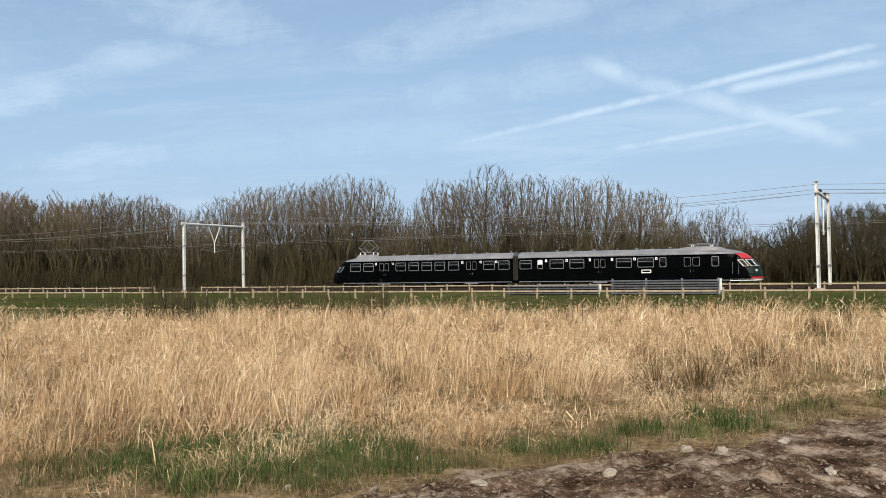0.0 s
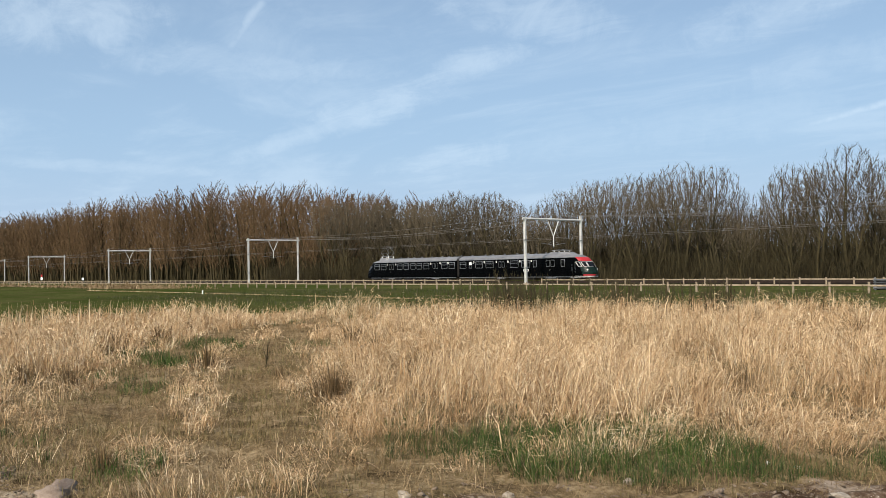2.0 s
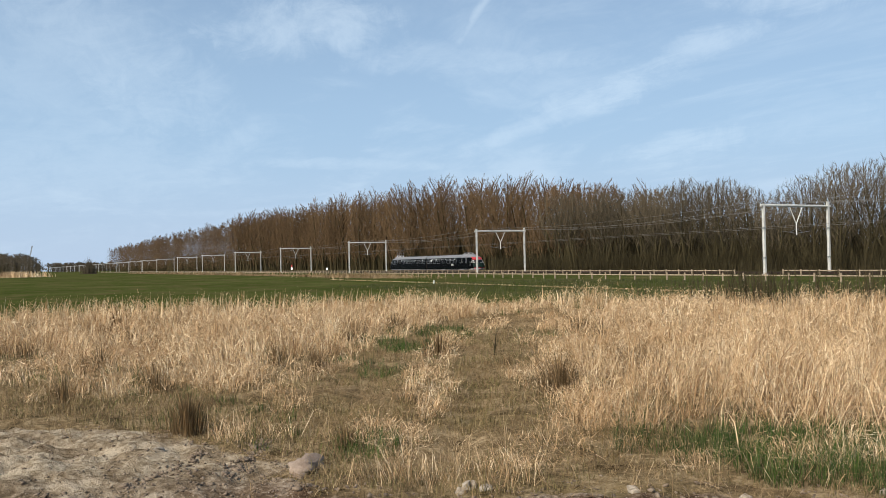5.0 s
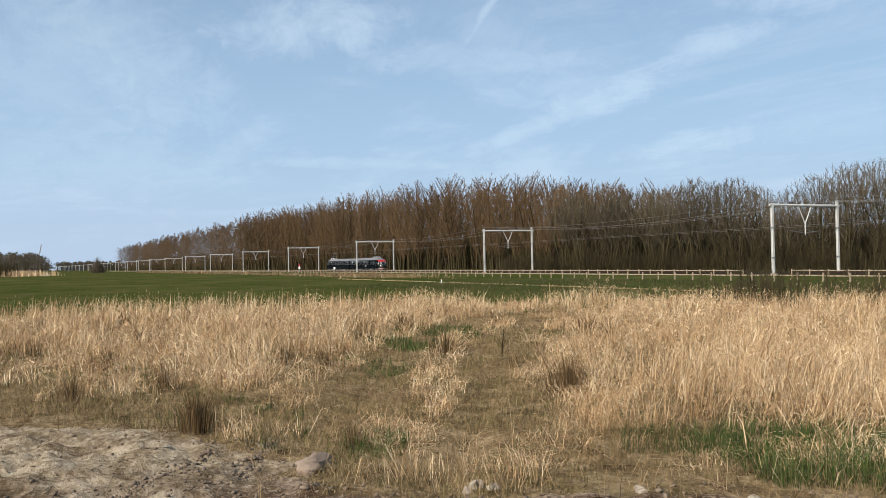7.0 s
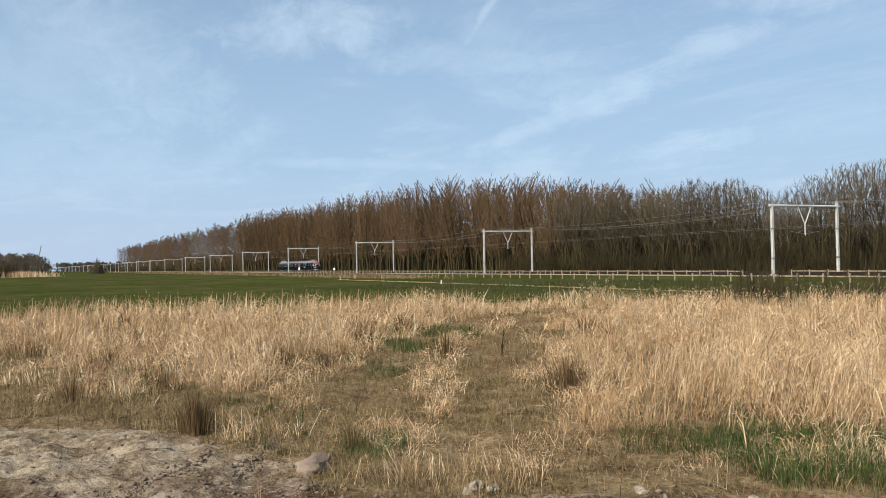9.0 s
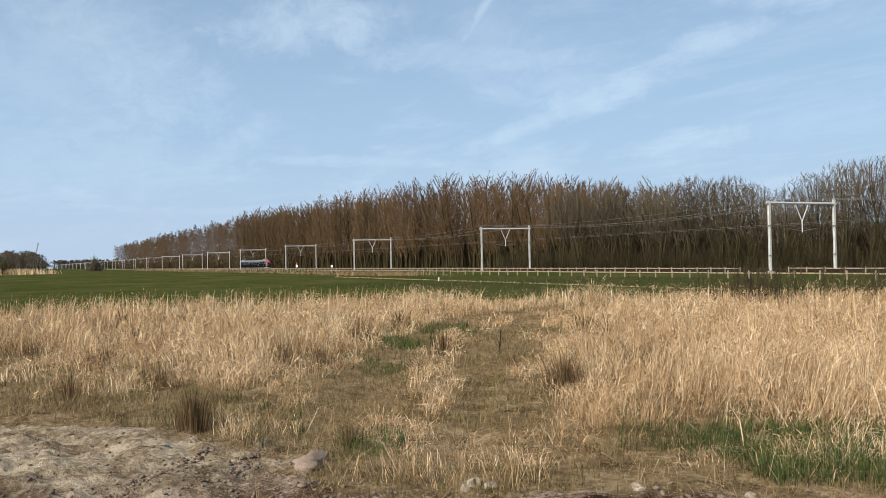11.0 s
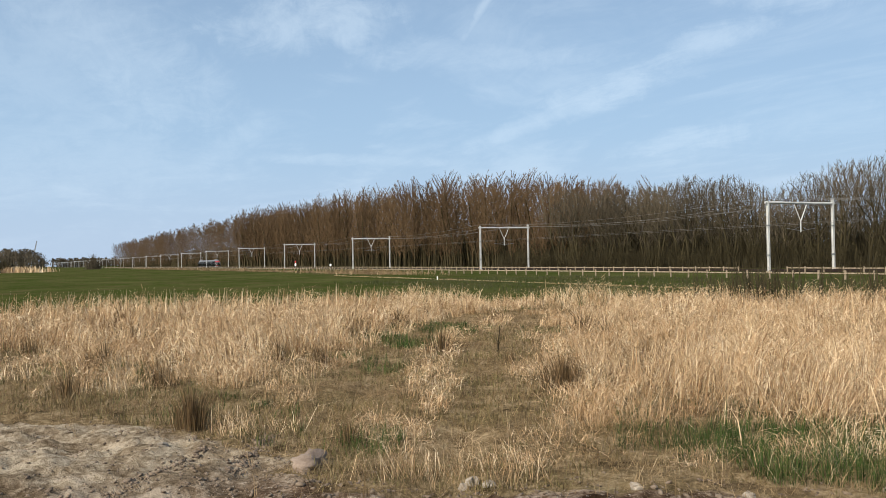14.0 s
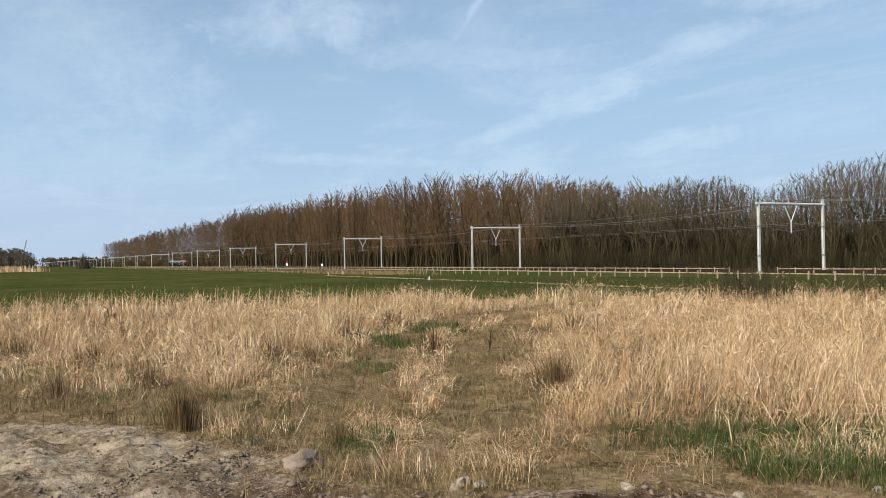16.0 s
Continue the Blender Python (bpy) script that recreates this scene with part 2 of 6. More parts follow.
# ---- mesh helpers ----
class Shape:
    """Collects corners and faces for one mesh."""

    def __init__(self):
        self.v, self.f = [], []

    def add(self, verts, faces):
        k = len(self.v)
        self.v.extend(verts)
        self.f.extend(tuple(i + k for i in face) for face in faces)

    def box(self, x0, y0, z0, x1, y1, z1, bevel=0.0):
        if bevel <= 0:
            v = [(x, y, z) for x in (x0, x1) for y in (y0, y1) for z in (z0, z1)]
            self.add(v, [(0, 1, 3, 2), (4, 6, 7, 5), (0, 4, 5, 1), (2, 3, 7, 6), (0, 2, 6, 4), (1, 5, 7, 3)])
            return
        bm = bmesh.new()
        bmesh.ops.create_cube(bm, size=1.0, matrix=Matrix.Translation(((x0 + x1) / 2, (y0 + y1) / 2, (z0 + z1) / 2)) @ Matrix.Diagonal((x1 - x0, y1 - y0, z1 - z0, 1)))
        bmesh.ops.bevel(bm, geom=bm.edges[:], offset=bevel, segments=1, affect="EDGES")
        bm.verts.index_update()
        self.add([tuple(v.co) for v in bm.verts], [tuple(v.index for v in f.verts) for f in bm.faces])
        bm.free()

    def tube(self, pts, radii, sides=6, cap=True):
        pts = [Vector(p) for p in pts]
        n = len(pts)
        if not hasattr(radii, "__len__"):
            radii = [radii] * n
        verts = []
        for i, p in enumerate(pts):
            d = (pts[min(i + 1, n - 1)] - pts[max(i - 1, 0)]).normalized()
            a = d.cross(Vector((0.3, 0.2, 1.0)) if abs(d.z) < 0.9 else Vector((1, 0.1, 0))).normalized()
            b = d.cross(a)
            for s in range(sides):
                t = 2 * math.pi * s / sides
                verts.append(tuple(p + (a * math.cos(t) + b * math.sin(t)) * radii[i]))
        faces = [(i * sides + s, i * sides + (s + 1) % sides, (i + 1) * sides + (s + 1) % sides, (i + 1) * sides + s) for i in range(n - 1) for s in range(sides)]
        if cap:
            faces += [tuple(range(sides - 1, -1, -1)), tuple((n - 1) * sides + s for s in range(sides))]
        self.add(verts, faces)

    def beam(self, p, q, w, h):
        """A straight bar of rectangular section from p to q."""
        p, q = Vector(p), Vector(q)
        d = (q - p).normalized()
        a = d.cross(Vector((0, 0, 1)) if abs(d.z) < 0.95 else Vector((0, 1, 0))).normalized()
        b = d.cross(a)
        v = [tuple(e + a * sx * w / 2 + b * sy * h / 2) for e in (p, q) for sx, sy in ((-1, -1), (1, -1), (1, 1), (-1, 1))]
        self.add(v, [(3, 2, 1, 0), (4, 5, 6, 7), (0, 1, 5, 4), (1, 2, 6, 5), (2, 3, 7, 6), (3, 0, 4, 7)])

    def loft(self, rings, closed=False, caps=False):
        m = len(rings[0])
        faces = []
        for i in range(len(rings) - 1):
            for j in range(m if closed else m - 1):
                faces.append((i * m + j, (i + 1) * m + j, (i + 1) * m + (j + 1) % m, i * m + (j + 1) % m))
        if caps:
            faces += [tuple(range(m)), tuple((len(rings) - 1) * m + j for j in range(m - 1, -1, -1))]
        self.add([tuple(p) for r in rings for p in r], faces)

    def mesh(self, name, mat, smooth=False):
        me = bpy.data.meshes.new(name)
        me.from_pydata(self.v, [], self.f)
        me.materials.append(mat)
        if smooth:
            me.polygons.foreach_set("use_smooth", [True] * len(me.polygons))
        me.update()
        return me


def part(name, shape, mat, parent=None, label="", smooth=False, at=None):
    ob = new(name, shape if isinstance(shape, bpy.types.Mesh) else shape.mesh(name, mat, smooth))
    if parent is not None:
        ob.parent = parent
    if at is not None:
        ob.matrix_basis = at
    return tagged(ob, label)


def thing(name, label, category, m=None, group="", kind=""):
    ob = new(name)
    ob.empty_display_size = 0.3
    if m is not None:
        ob.matrix_basis = m
    return tagged(ob, label, category, group, kind)


def fast_mesh(name, verts, loops, sizes, mat):
    """A large mesh from number arrays."""
    me = bpy.data.meshes.new(name)
    me.vertices.add(len(verts))
    me.vertices.foreach_set("co", np.asarray(verts, np.float32).ravel())
    me.loops.add(len(loops))
    me.loops.foreach_set("vertex_index", np.asarray(loops, np.int32))
    starts = np.concatenate([[0], np.cumsum(sizes)[:-1]]).astype(np.int32)
    me.polygons.add(len(sizes))
    me.polygons.foreach_set("loop_start", starts)
    me.materials.append(mat)
    me.update(calc_edges=True)
    return me


# ---- plan ----
YARD = [(-16, -8), (-12.5, -1.5), (-10.2, 0.2), (-8.2, 1.4), (-6.7, 2.05), (-5.3, 2.85), (-4.1, 5.1), (-2.0, 7.8), (0.1, 10.6), (4, 14), (14, 22)]
PATH = [(-5.6, 1.6), (-7.9, 3.1), (-10.3, 4.6), (-13.7, 6.4), (-17.5, 8.7), (-21.6, 12.3), (-26.5, 18.5)]
BELT = [(-44, -16), (-37, -4), (-34, 3), (-34, 8), (-33, 13), (-31, 18), (-26, 24), (-18, 28), (-8, 29), (4, 31), (20, 34)]


def line_distance(x, y, line):
    """Distance to a line of straight pieces, and on which side of it: positive to the left of its run."""
    best = np.full(np.shape(x), 1e9)
    side = np.ones(np.shape(x))
    for (ax, ay), (bx, by) in zip(line[:-1], line[1:]):
        dx, dy = bx - ax, by - ay
        t = np.clip(((x - ax) * dx + (y - ay) * dy) / (dx * dx + dy * dy), 0, 1)
        d = np.hypot(x - ax - t * dx, y - ay - t * dy)
        s = np.sign(dx * (y - ay) - dy * (x - ax))
        near = d < best
        best, side = np.where(near, d, best), np.where(near, s, side)
    return best, side


def smooth(v, a, b):
    t = np.clip((v - a) / (b - a), 0, 1)
    return t * t * (3 - 2 * t)


def waves(x, y, scale, seed=0):
    """Cheap smooth noise, about -1 to 1."""
    r = np.random.RandomState(seed)
    out = np.zeros(np.shape(x))
    for k in range(7):
        a, f, p = r.uniform(0, 2 * math.pi), r.uniform(0.6, 1.7) * scale, r.uniform(0, 6.3)
        out += np.sin((x * math.cos(a) + y * math.sin(a)) * f + p)
    return out / 3.2


def lattice(x, y, scale, seed=0):
    """Value noise from 0 to 1 on a square lattice."""
    x, y = np.asarray(x, float) * scale, np.asarray(y, float) * scale
    ix, iy = np.floor(x).astype(np.int64), np.floor(y).astype(np.int64)
    fx, fy = x - ix, y - iy
    fx, fy = fx * fx * (3 - 2 * fx), fy * fy * (3 - 2 * fy)

    def corner(a, b):
        h = (a * 374761393 + b * 668265263 + seed * 974634777) & 0xFFFFFFFF
        h = ((h ^ (h >> 13)) * 1274126177) & 0xFFFFFFFF
        return ((h ^ (h >> 16)) & 0xFFFF) / 65535.0

    return (corner(ix, iy) * (1 - fx) + corner(ix + 1, iy) * fx) * (1 - fy) + (corner(ix, iy + 1) * (1 - fx) + corner(ix + 1, iy + 1) * fx) * fy


def yard_side(x, y):
    d, s = line_distance(x, y, YARD)
    return d * s + 0.35 * waves(x, y, 1.6, 3) + 0.15 * waves(x, y, 5.0, 4)


def belt_side(x, y):
    d, s = line_distance(x, y, BELT)
    return -d * s + 0.9 * waves(x, y, 0.7, 5)


def path_side(x, y):
    d, _ = line_distance(x, y, PATH)
    return d - 1.35 + 0.25 * waves(x, y, 1.3, 6)


def ground_z(x, y):
    r = np.hypot(x, y)
    z = -0.22 * smooth(r, 15, 45)
    near = 1 - smooth(r, 10, 26)
    z = z + near * (0.035 * waves(x, y, 1.4, 7) + 0.018 * waves(x, y, 4.3, 8))
    yard = 1 - smooth(yard_side(x, y), -0.4, 0.5)
    rough = 0.08 * np.abs(lattice(x, y, 2.3, 1) - 0.5) + 0.09 * np.abs(lattice(x, y, 5.5, 2) - 0.5) + 0.06 * (lattice(x, y, 9.0, 3) - 0.5)
    z = z + near * (0.25 + 0.75 * yard) * rough * (0.6 + 0.9 * lattice(x, y, 0.7, 4))
    # two wheel ruts along the way into the field
    d, s = line_distance(x, y, PATH)
    z = z - near * 0.05 * (np.exp(-((d - 0.8) / 0.22) ** 2))
    return z


def track_shift(x):
    """The line bends towards the viewer far off."""
    k = np.maximum(-67.0 - np.asarray(x, float), 0) / 100
    return -np.where(k < 6.2, 0.329 * k * k, 0.329 * 6.2 ** 2 + 2 * 0.329 * 6.2 * (k - 6.2))


def track_turn(x):
    k = min(max(-67.0 - x, 0) / 100, 6.2)
    return math.degrees(math.atan(2 * 0.329 * k / 100))


NEAR_MAST, SPAN, FIRST, STEP = 69.5, 9.71, -67.16, 63.54
TRACK_FAR, TRACK_NEAR = 76.3, 72.3
BASE = -0.22


# ---- ground ----
def make_ground():
    grow = 0.065 * np.cumsum(1.115 ** np.arange(1, 82))
    ax = np.concatenate([(-11.5 - grow)[::-1], np.arange(-11.5, 2.2, 0.065), 2.2 + grow])
    ay = np.concatenate([(-1.2 - grow)[::-1], np.arange(-1.2, 11.6, 0.065), 11.6 + grow])
    gx, gy = np.meshgrid(ax, ay, indexing="ij")
    z = ground_z(gx, gy)
    verts = np.stack([gx, gy, z], -1).reshape(-1, 3)
    i = np.arange(len(ax) * len(ay)).reshape(len(ax), len(ay))
    quads = np.stack([i[:-1, :-1], i[1:, :-1], i[1:, 1:], i[:-1, 1:]], -1).reshape(-1, 4)

    def build(nn):
        geo = nn.add("ShaderNodeNewGeometry")
        p = geo.outputs["Position"]
        masks = {}
        for key in ("soil", "straw"):
            node = nn.add("ShaderNodeAttribute")
            node.attribute_name = key
            masks[key] = node.outputs["Fac"]
        big, mid, fine = nn.noise(p, 0.5, 4), nn.noise(p, 2.2, 5), nn.noise(p, 14.0, 6, 0.65)
        speck = nn.noise(p, 60.0, 3)
        soil = nn.ramp(nn.math("ADD", nn.math("MULTIPLY", mid, 0.6), nn.math("MULTIPLY", fine, 0.4)),
                       [(0.40, (0.030, 0.018, 0.011)), (0.5, (0.098, 0.064, 0.042)), (0.61, (0.31, 0.245, 0.185))])
        soil = nn.mix(nn.maprange(speck, 0.62, 0.72), soil, (0.46, 0.41, 0.34))
        sand = nn.ramp(nn.math("ADD", nn.math("MULTIPLY", mid, 0.5), nn.math("MULTIPLY", fine, 0.5)),
                       [(0.36, (0.075, 0.052, 0.030)), (0.48, (0.20, 0.155, 0.104)), (0.60, (0.37, 0.31, 0.225))])
        place = nn.add("ShaderNodeSeparateXYZ", {0: p}).outputs[0]
        soil = nn.mix(nn.maprange(nn.math("ADD", place, nn.math("MULTIPLY", big, 2.0)), -6.6, -5.0, 1.0, 0.0), soil, sand)
        litter = nn.ramp(nn.math("ADD", nn.math("MULTIPLY", mid, 0.5), nn.math("MULTIPLY", fine, 0.5)),
                         [(0.36, (0.045, 0.031, 0.016)), (0.50, (0.175, 0.125, 0.068)), (0.62, (0.34, 0.26, 0.155))])
        litter = nn.mix(nn.maprange(big, 0.52, 0.70, 0.0, 0.4), litter, (0.075, 0.072, 0.026))
        far = nn.noise(p, 0.06, 3)
        lawn = nn.ramp(nn.math("ADD", nn.math("MULTIPLY", far, 0.55), nn.math("MULTIPLY", mid, 0.45)),
                       [(0.36, (0.028, 0.042, 0.009)), (0.52, (0.046, 0.058, 0.015)), (0.70, (0.100, 0.094, 0.036))])
        lawn = nn.mix(nn.maprange(nn.noise(p, 0.25, 5, 0.65), 0.46, 0.64, 0.0, 0.7), lawn, (0.085, 0.066, 0.032))
        jit = nn.math("MULTIPLY", nn.math("SUBTRACT", mid, 0.5), 0.9)
        col = nn.mix(nn.maprange(nn.math("ADD", masks["straw"], jit), 0.35, 0.65), lawn, litter)
        col = nn.mix(nn.maprange(nn.math("ADD", masks["soil"], jit), 0.4, 0.6), col, soil)
        bumpy = nn.math("ADD", fine, nn.math("MULTIPLY", speck, 0.4))
        return surface(nn, col, 1.0, bump=bumpy, strength=0.7, distance=0.05, spec=0.0)

    me = fast_mesh("ground", verts, quads.ravel(), np.full(len(quads), 4), material("field_ground", build))
    x, y = verts[:, 0], verts[:, 1]
    ys, bs = yard_side(x, y), belt_side(x, y)
    for key, val in (("soil", np.maximum(1 - smooth(ys, -0.5, 0.5), 1 - smooth(np.hypot((x + 25.8) / 2.2, (y - 18.6) / 1.2), 0.6, 1.1))), ("straw", np.maximum(smooth(bs, -1.0, 1.0), 0.30 * smooth(x, -70, -40) * (1 - smooth(y, 66, 70))))):
        at = me.attributes.new(key, "FLOAT", "POINT")
        at.data.foreach_set("value", val.astype(np.float32))
    me.polygons.foreach_set("use_smooth", np.ones(len(quads), bool))
    tagged(new("ground", me), "flat field of bare soil, dry straw and green pasture", "ground", kind="structure")


make_ground()


# ---- grass ----
def scatter(r0, r1, per_m2, rng):
    """Points in the sector of the plan that lies before the camera."""
    a0, a1 = radians(-3), radians(95)
    count = int(per_m2 * (a1 - a0) / 2 * (r1 * r1 - r0 * r0))
    r = np.sqrt(rng.uniform(r0 * r0, r1 * r1, count))
    a = rng.uniform(a0, a1, count)
    return -r * np.sin(a), r * np.cos(a)


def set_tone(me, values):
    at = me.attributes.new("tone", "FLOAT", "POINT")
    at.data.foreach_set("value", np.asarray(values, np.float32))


def blade_mesh(name, x, y, z, height, width, lean, turn, mat, rng, droop=0.35, tone=None):
    """Leaves: a bent, tapering strip each, of two pieces."""
    n = len(x)
    face = rng.uniform(0, 2 * math.pi, n)
    wx, wy = np.cos(face) * width / 2, np.sin(face) * width / 2
    lx, ly = np.cos(turn) * lean, np.sin(turn) * lean
    up = np.sqrt(np.maximum(0.05, 1 - lean ** 2 * 0.8))
    m = 0.55
    mx, my, mz = x + lx * height * m * 0.7, y + ly * height * m * 0.7, z + height * m * up
    tx, ty, tz = x + lx * height * (1 + droop * 0.6), y + ly * height * (1 + droop * 0.6), z + height * up * (1 - droop * lean)
    v = np.empty((n, 5, 3), np.float32)
    v[:, 0] = np.stack([x - wx, y - wy, z - 0.03], -1)
    v[:, 1] = np.stack([x + wx, y + wy, z - 0.03], -1)
    v[:, 2] = np.stack([mx + wx * 0.8, my + wy * 0.8, mz], -1)
    v[:, 3] = np.stack([mx - wx * 0.8, my - wy * 0.8, mz], -1)
    v[:, 4] = np.stack([tx, ty, tz], -1)
    k = np.arange(n)[:, None] * 5
    loops = np.concatenate([k + np.array([[0, 1, 2, 3]]), k + np.array([[3, 2, 4]])], 1).ravel()
    me = fast_mesh(name, v.reshape(-1, 3), loops, np.tile([4, 3], n), mat)
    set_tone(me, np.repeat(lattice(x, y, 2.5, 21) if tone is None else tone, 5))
    return me


def flakes(x, y, z, length, width, rise, rng):
    """Loose slips of leaf: one slim triangle each, at its own tilt."""
    n = len(x)
    a = rng.uniform(0, 2 * math.pi, n)
    flat = np.sqrt(np.maximum(0, 1 - rise ** 2))
    d = np.stack([np.cos(a) * flat, np.sin(a) * flat, rise], -1) * length[:, None]
    b = rng.uniform(0, 2 * math.pi, n)
    w = np.stack([np.cos(b), np.sin(b), rng.uniform(-0.6, 0.6, n)], -1) * (width / 2)[:, None]
    p = np.stack([x, y, z], -1)
    return np.stack([p - w, p + w, p + d], 1).reshape(-1, 3).astype(np.float32)


def flake_mesh(name, verts, mat):
    me = fast_mesh(name, verts, np.arange(len(verts)), np.full(len(verts) // 3, 3), mat)
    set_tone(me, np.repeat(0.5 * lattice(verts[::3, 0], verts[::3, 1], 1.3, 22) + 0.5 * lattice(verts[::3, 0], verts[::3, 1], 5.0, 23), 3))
    return me


def tussocks(r0, r1, per_m2, blades_each, spread, rng):
    """Points that gather in clumps; gives each one's clump and its way out from the clump's middle."""
    cx, cy = scatter(r0, r1, per_m2, rng)
    size = rng.gamma(4.0, 0.25, len(cx))
    count = np.maximum(1, (blades_each * size)).astype(int)
    idx = np.repeat(np.arange(len(cx)), count)
    ang = rng.uniform(0, 2 * math.pi, len(idx))
    rad = np.abs(rng.normal(0, spread, len(idx))) * np.sqrt(size[idx])
    return cx[idx] + rad * np.cos(ang), cy[idx] + rad * np.sin(ang), idx, ang, size[idx]


# where fresh green grows: middle, half sizes, how thickly
GREEN_SPOTS = [(-5.2, 5.6, 0.8, 0.7, 0.95), (-5.4, 7.2, 0.7, 0.6, 0.85), (-5.5, 6.0, 1.0, 0.75, 0.8), (-4.5, 5.75, 0.6, 0.5, 0.9), (-4.3, 7.1, 0.7, 0.5, 0.7), (-3.8, 6.8, 0.75, 0.6, 0.95), (-2.7, 7.85, 0.7, 0.42, 0.95), (-1.9, 8.8, 0.55, 0.35, 0.8),
               (-1.15, 9.25, 0.45, 0.25, 0.95), (-1.3, 10.0, 0.7, 0.4, 0.55), (-0.65, 11.0, 0.28, 0.4, 0.95), (0.3, 12.3, 0.5, 0.4, 0.7), (-5.2, 6.7, 0.9, 0.8, 0.85), (-4.8, 5.2, 0.5, 0.45, 0.8),
               (-6.3, 5.3, 0.6, 0.5, 0.4), (-7.6, 2.7, 0.5, 0.4, 0.5), (-20.0, 9.0, 1.8, 1.1, 0.8), (-17.0, 6.9, 1.5, 1.0, 0.7), (-13.5, 5.0, 1.2, 0.5, 0.35), (-9.9, 1.5, 0.5, 0.3, 0.5)]


def green_at(x, y):
    g = np.zeros(np.shape(x))
    rag = 0.28 * waves(x, y, 3.0, 47) + 0.15 * waves(x, y, 8.0, 46)
    for gx, gy, rx, ry, k in GREEN_SPOTS:
        g = np.maximum(g, k * (1 - smooth(np.hypot((x - gx) / rx, (y - gy) / ry) + rag, 0.75, 1.15)))
    return g


def tall_cover(x, y):
    """How much of the tall dry stand grows at a place, and its height there."""
    yard, belt, path = yard_side(x, y), belt_side(x, y), path_side(x, y)
    left = smooth(-x, 6.2, 8.0) * (1 - smooth(path, 0.3, 1.5) * smooth(y - 0.35 * -x, 0.5, 2.0))
    start = 0.9 + 1.1 * left
    cover = smooth(yard, start - 0.4, start + 0.5) * smooth(path, -0.1, 0.7) * smooth(belt, -0.8, 0.5)
    cover *= smooth(waves(x, y, 1.1, 31) + 1.2, 0.0, 0.8) * smooth(waves(x, y, 3.1, 49) + 1.35, 0.0, 0.7)
    # ragged towards its front, with gaps
    cover *= 1 - 0.6 * (1 - smooth(yard, start + 0.8, start + 2.6)) * smooth(waves(x, y, 2.3, 45) + 0.35, 0.0, 0.6)
    thin = 1 - smooth(np.hypot((x + 0.3) / 3.6, (y - 14.0) / 4.2), 0.6, 1.2)
    cover *= 1 - thin * 0.65 * smooth(waves(x, y, 1.7, 43) + 0.6, 0.0, 0.8)
    bare = 1 - smooth(np.hypot((x + 25.8) / 2.6, (y - 18.6) / 1.4), 0.7, 1.1)
    cover *= (1 - bare) * (1 - 0.8 * green_at(x, y))
    h = 0.24 + 0.40 * smooth(yard, start, start + 3.4 + 2.5 * left) * smooth(path, -0.1, 1.8)
    h = h * (1 + 0.20 * waves(x, y, 0.8, 32) + 0.20 * waves(x, y, 2.7, 33))
    # a line of low tufts between the ruts
    mid, _ = line_distance(x, y, PATH)
    tuft = (1 - smooth(mid, 0.2, 0.5)) * smooth(waves(x, y, 2.2, 40) + 0.4, 0.0, 0.6) * smooth(yard, 0.8, 1.6) * (1 - bare)
    return np.maximum(cover, 0.8 * tuft), np.where(tuft > cover, 0.22 + 0.06 * waves(x, y, 3.0, 42), h)


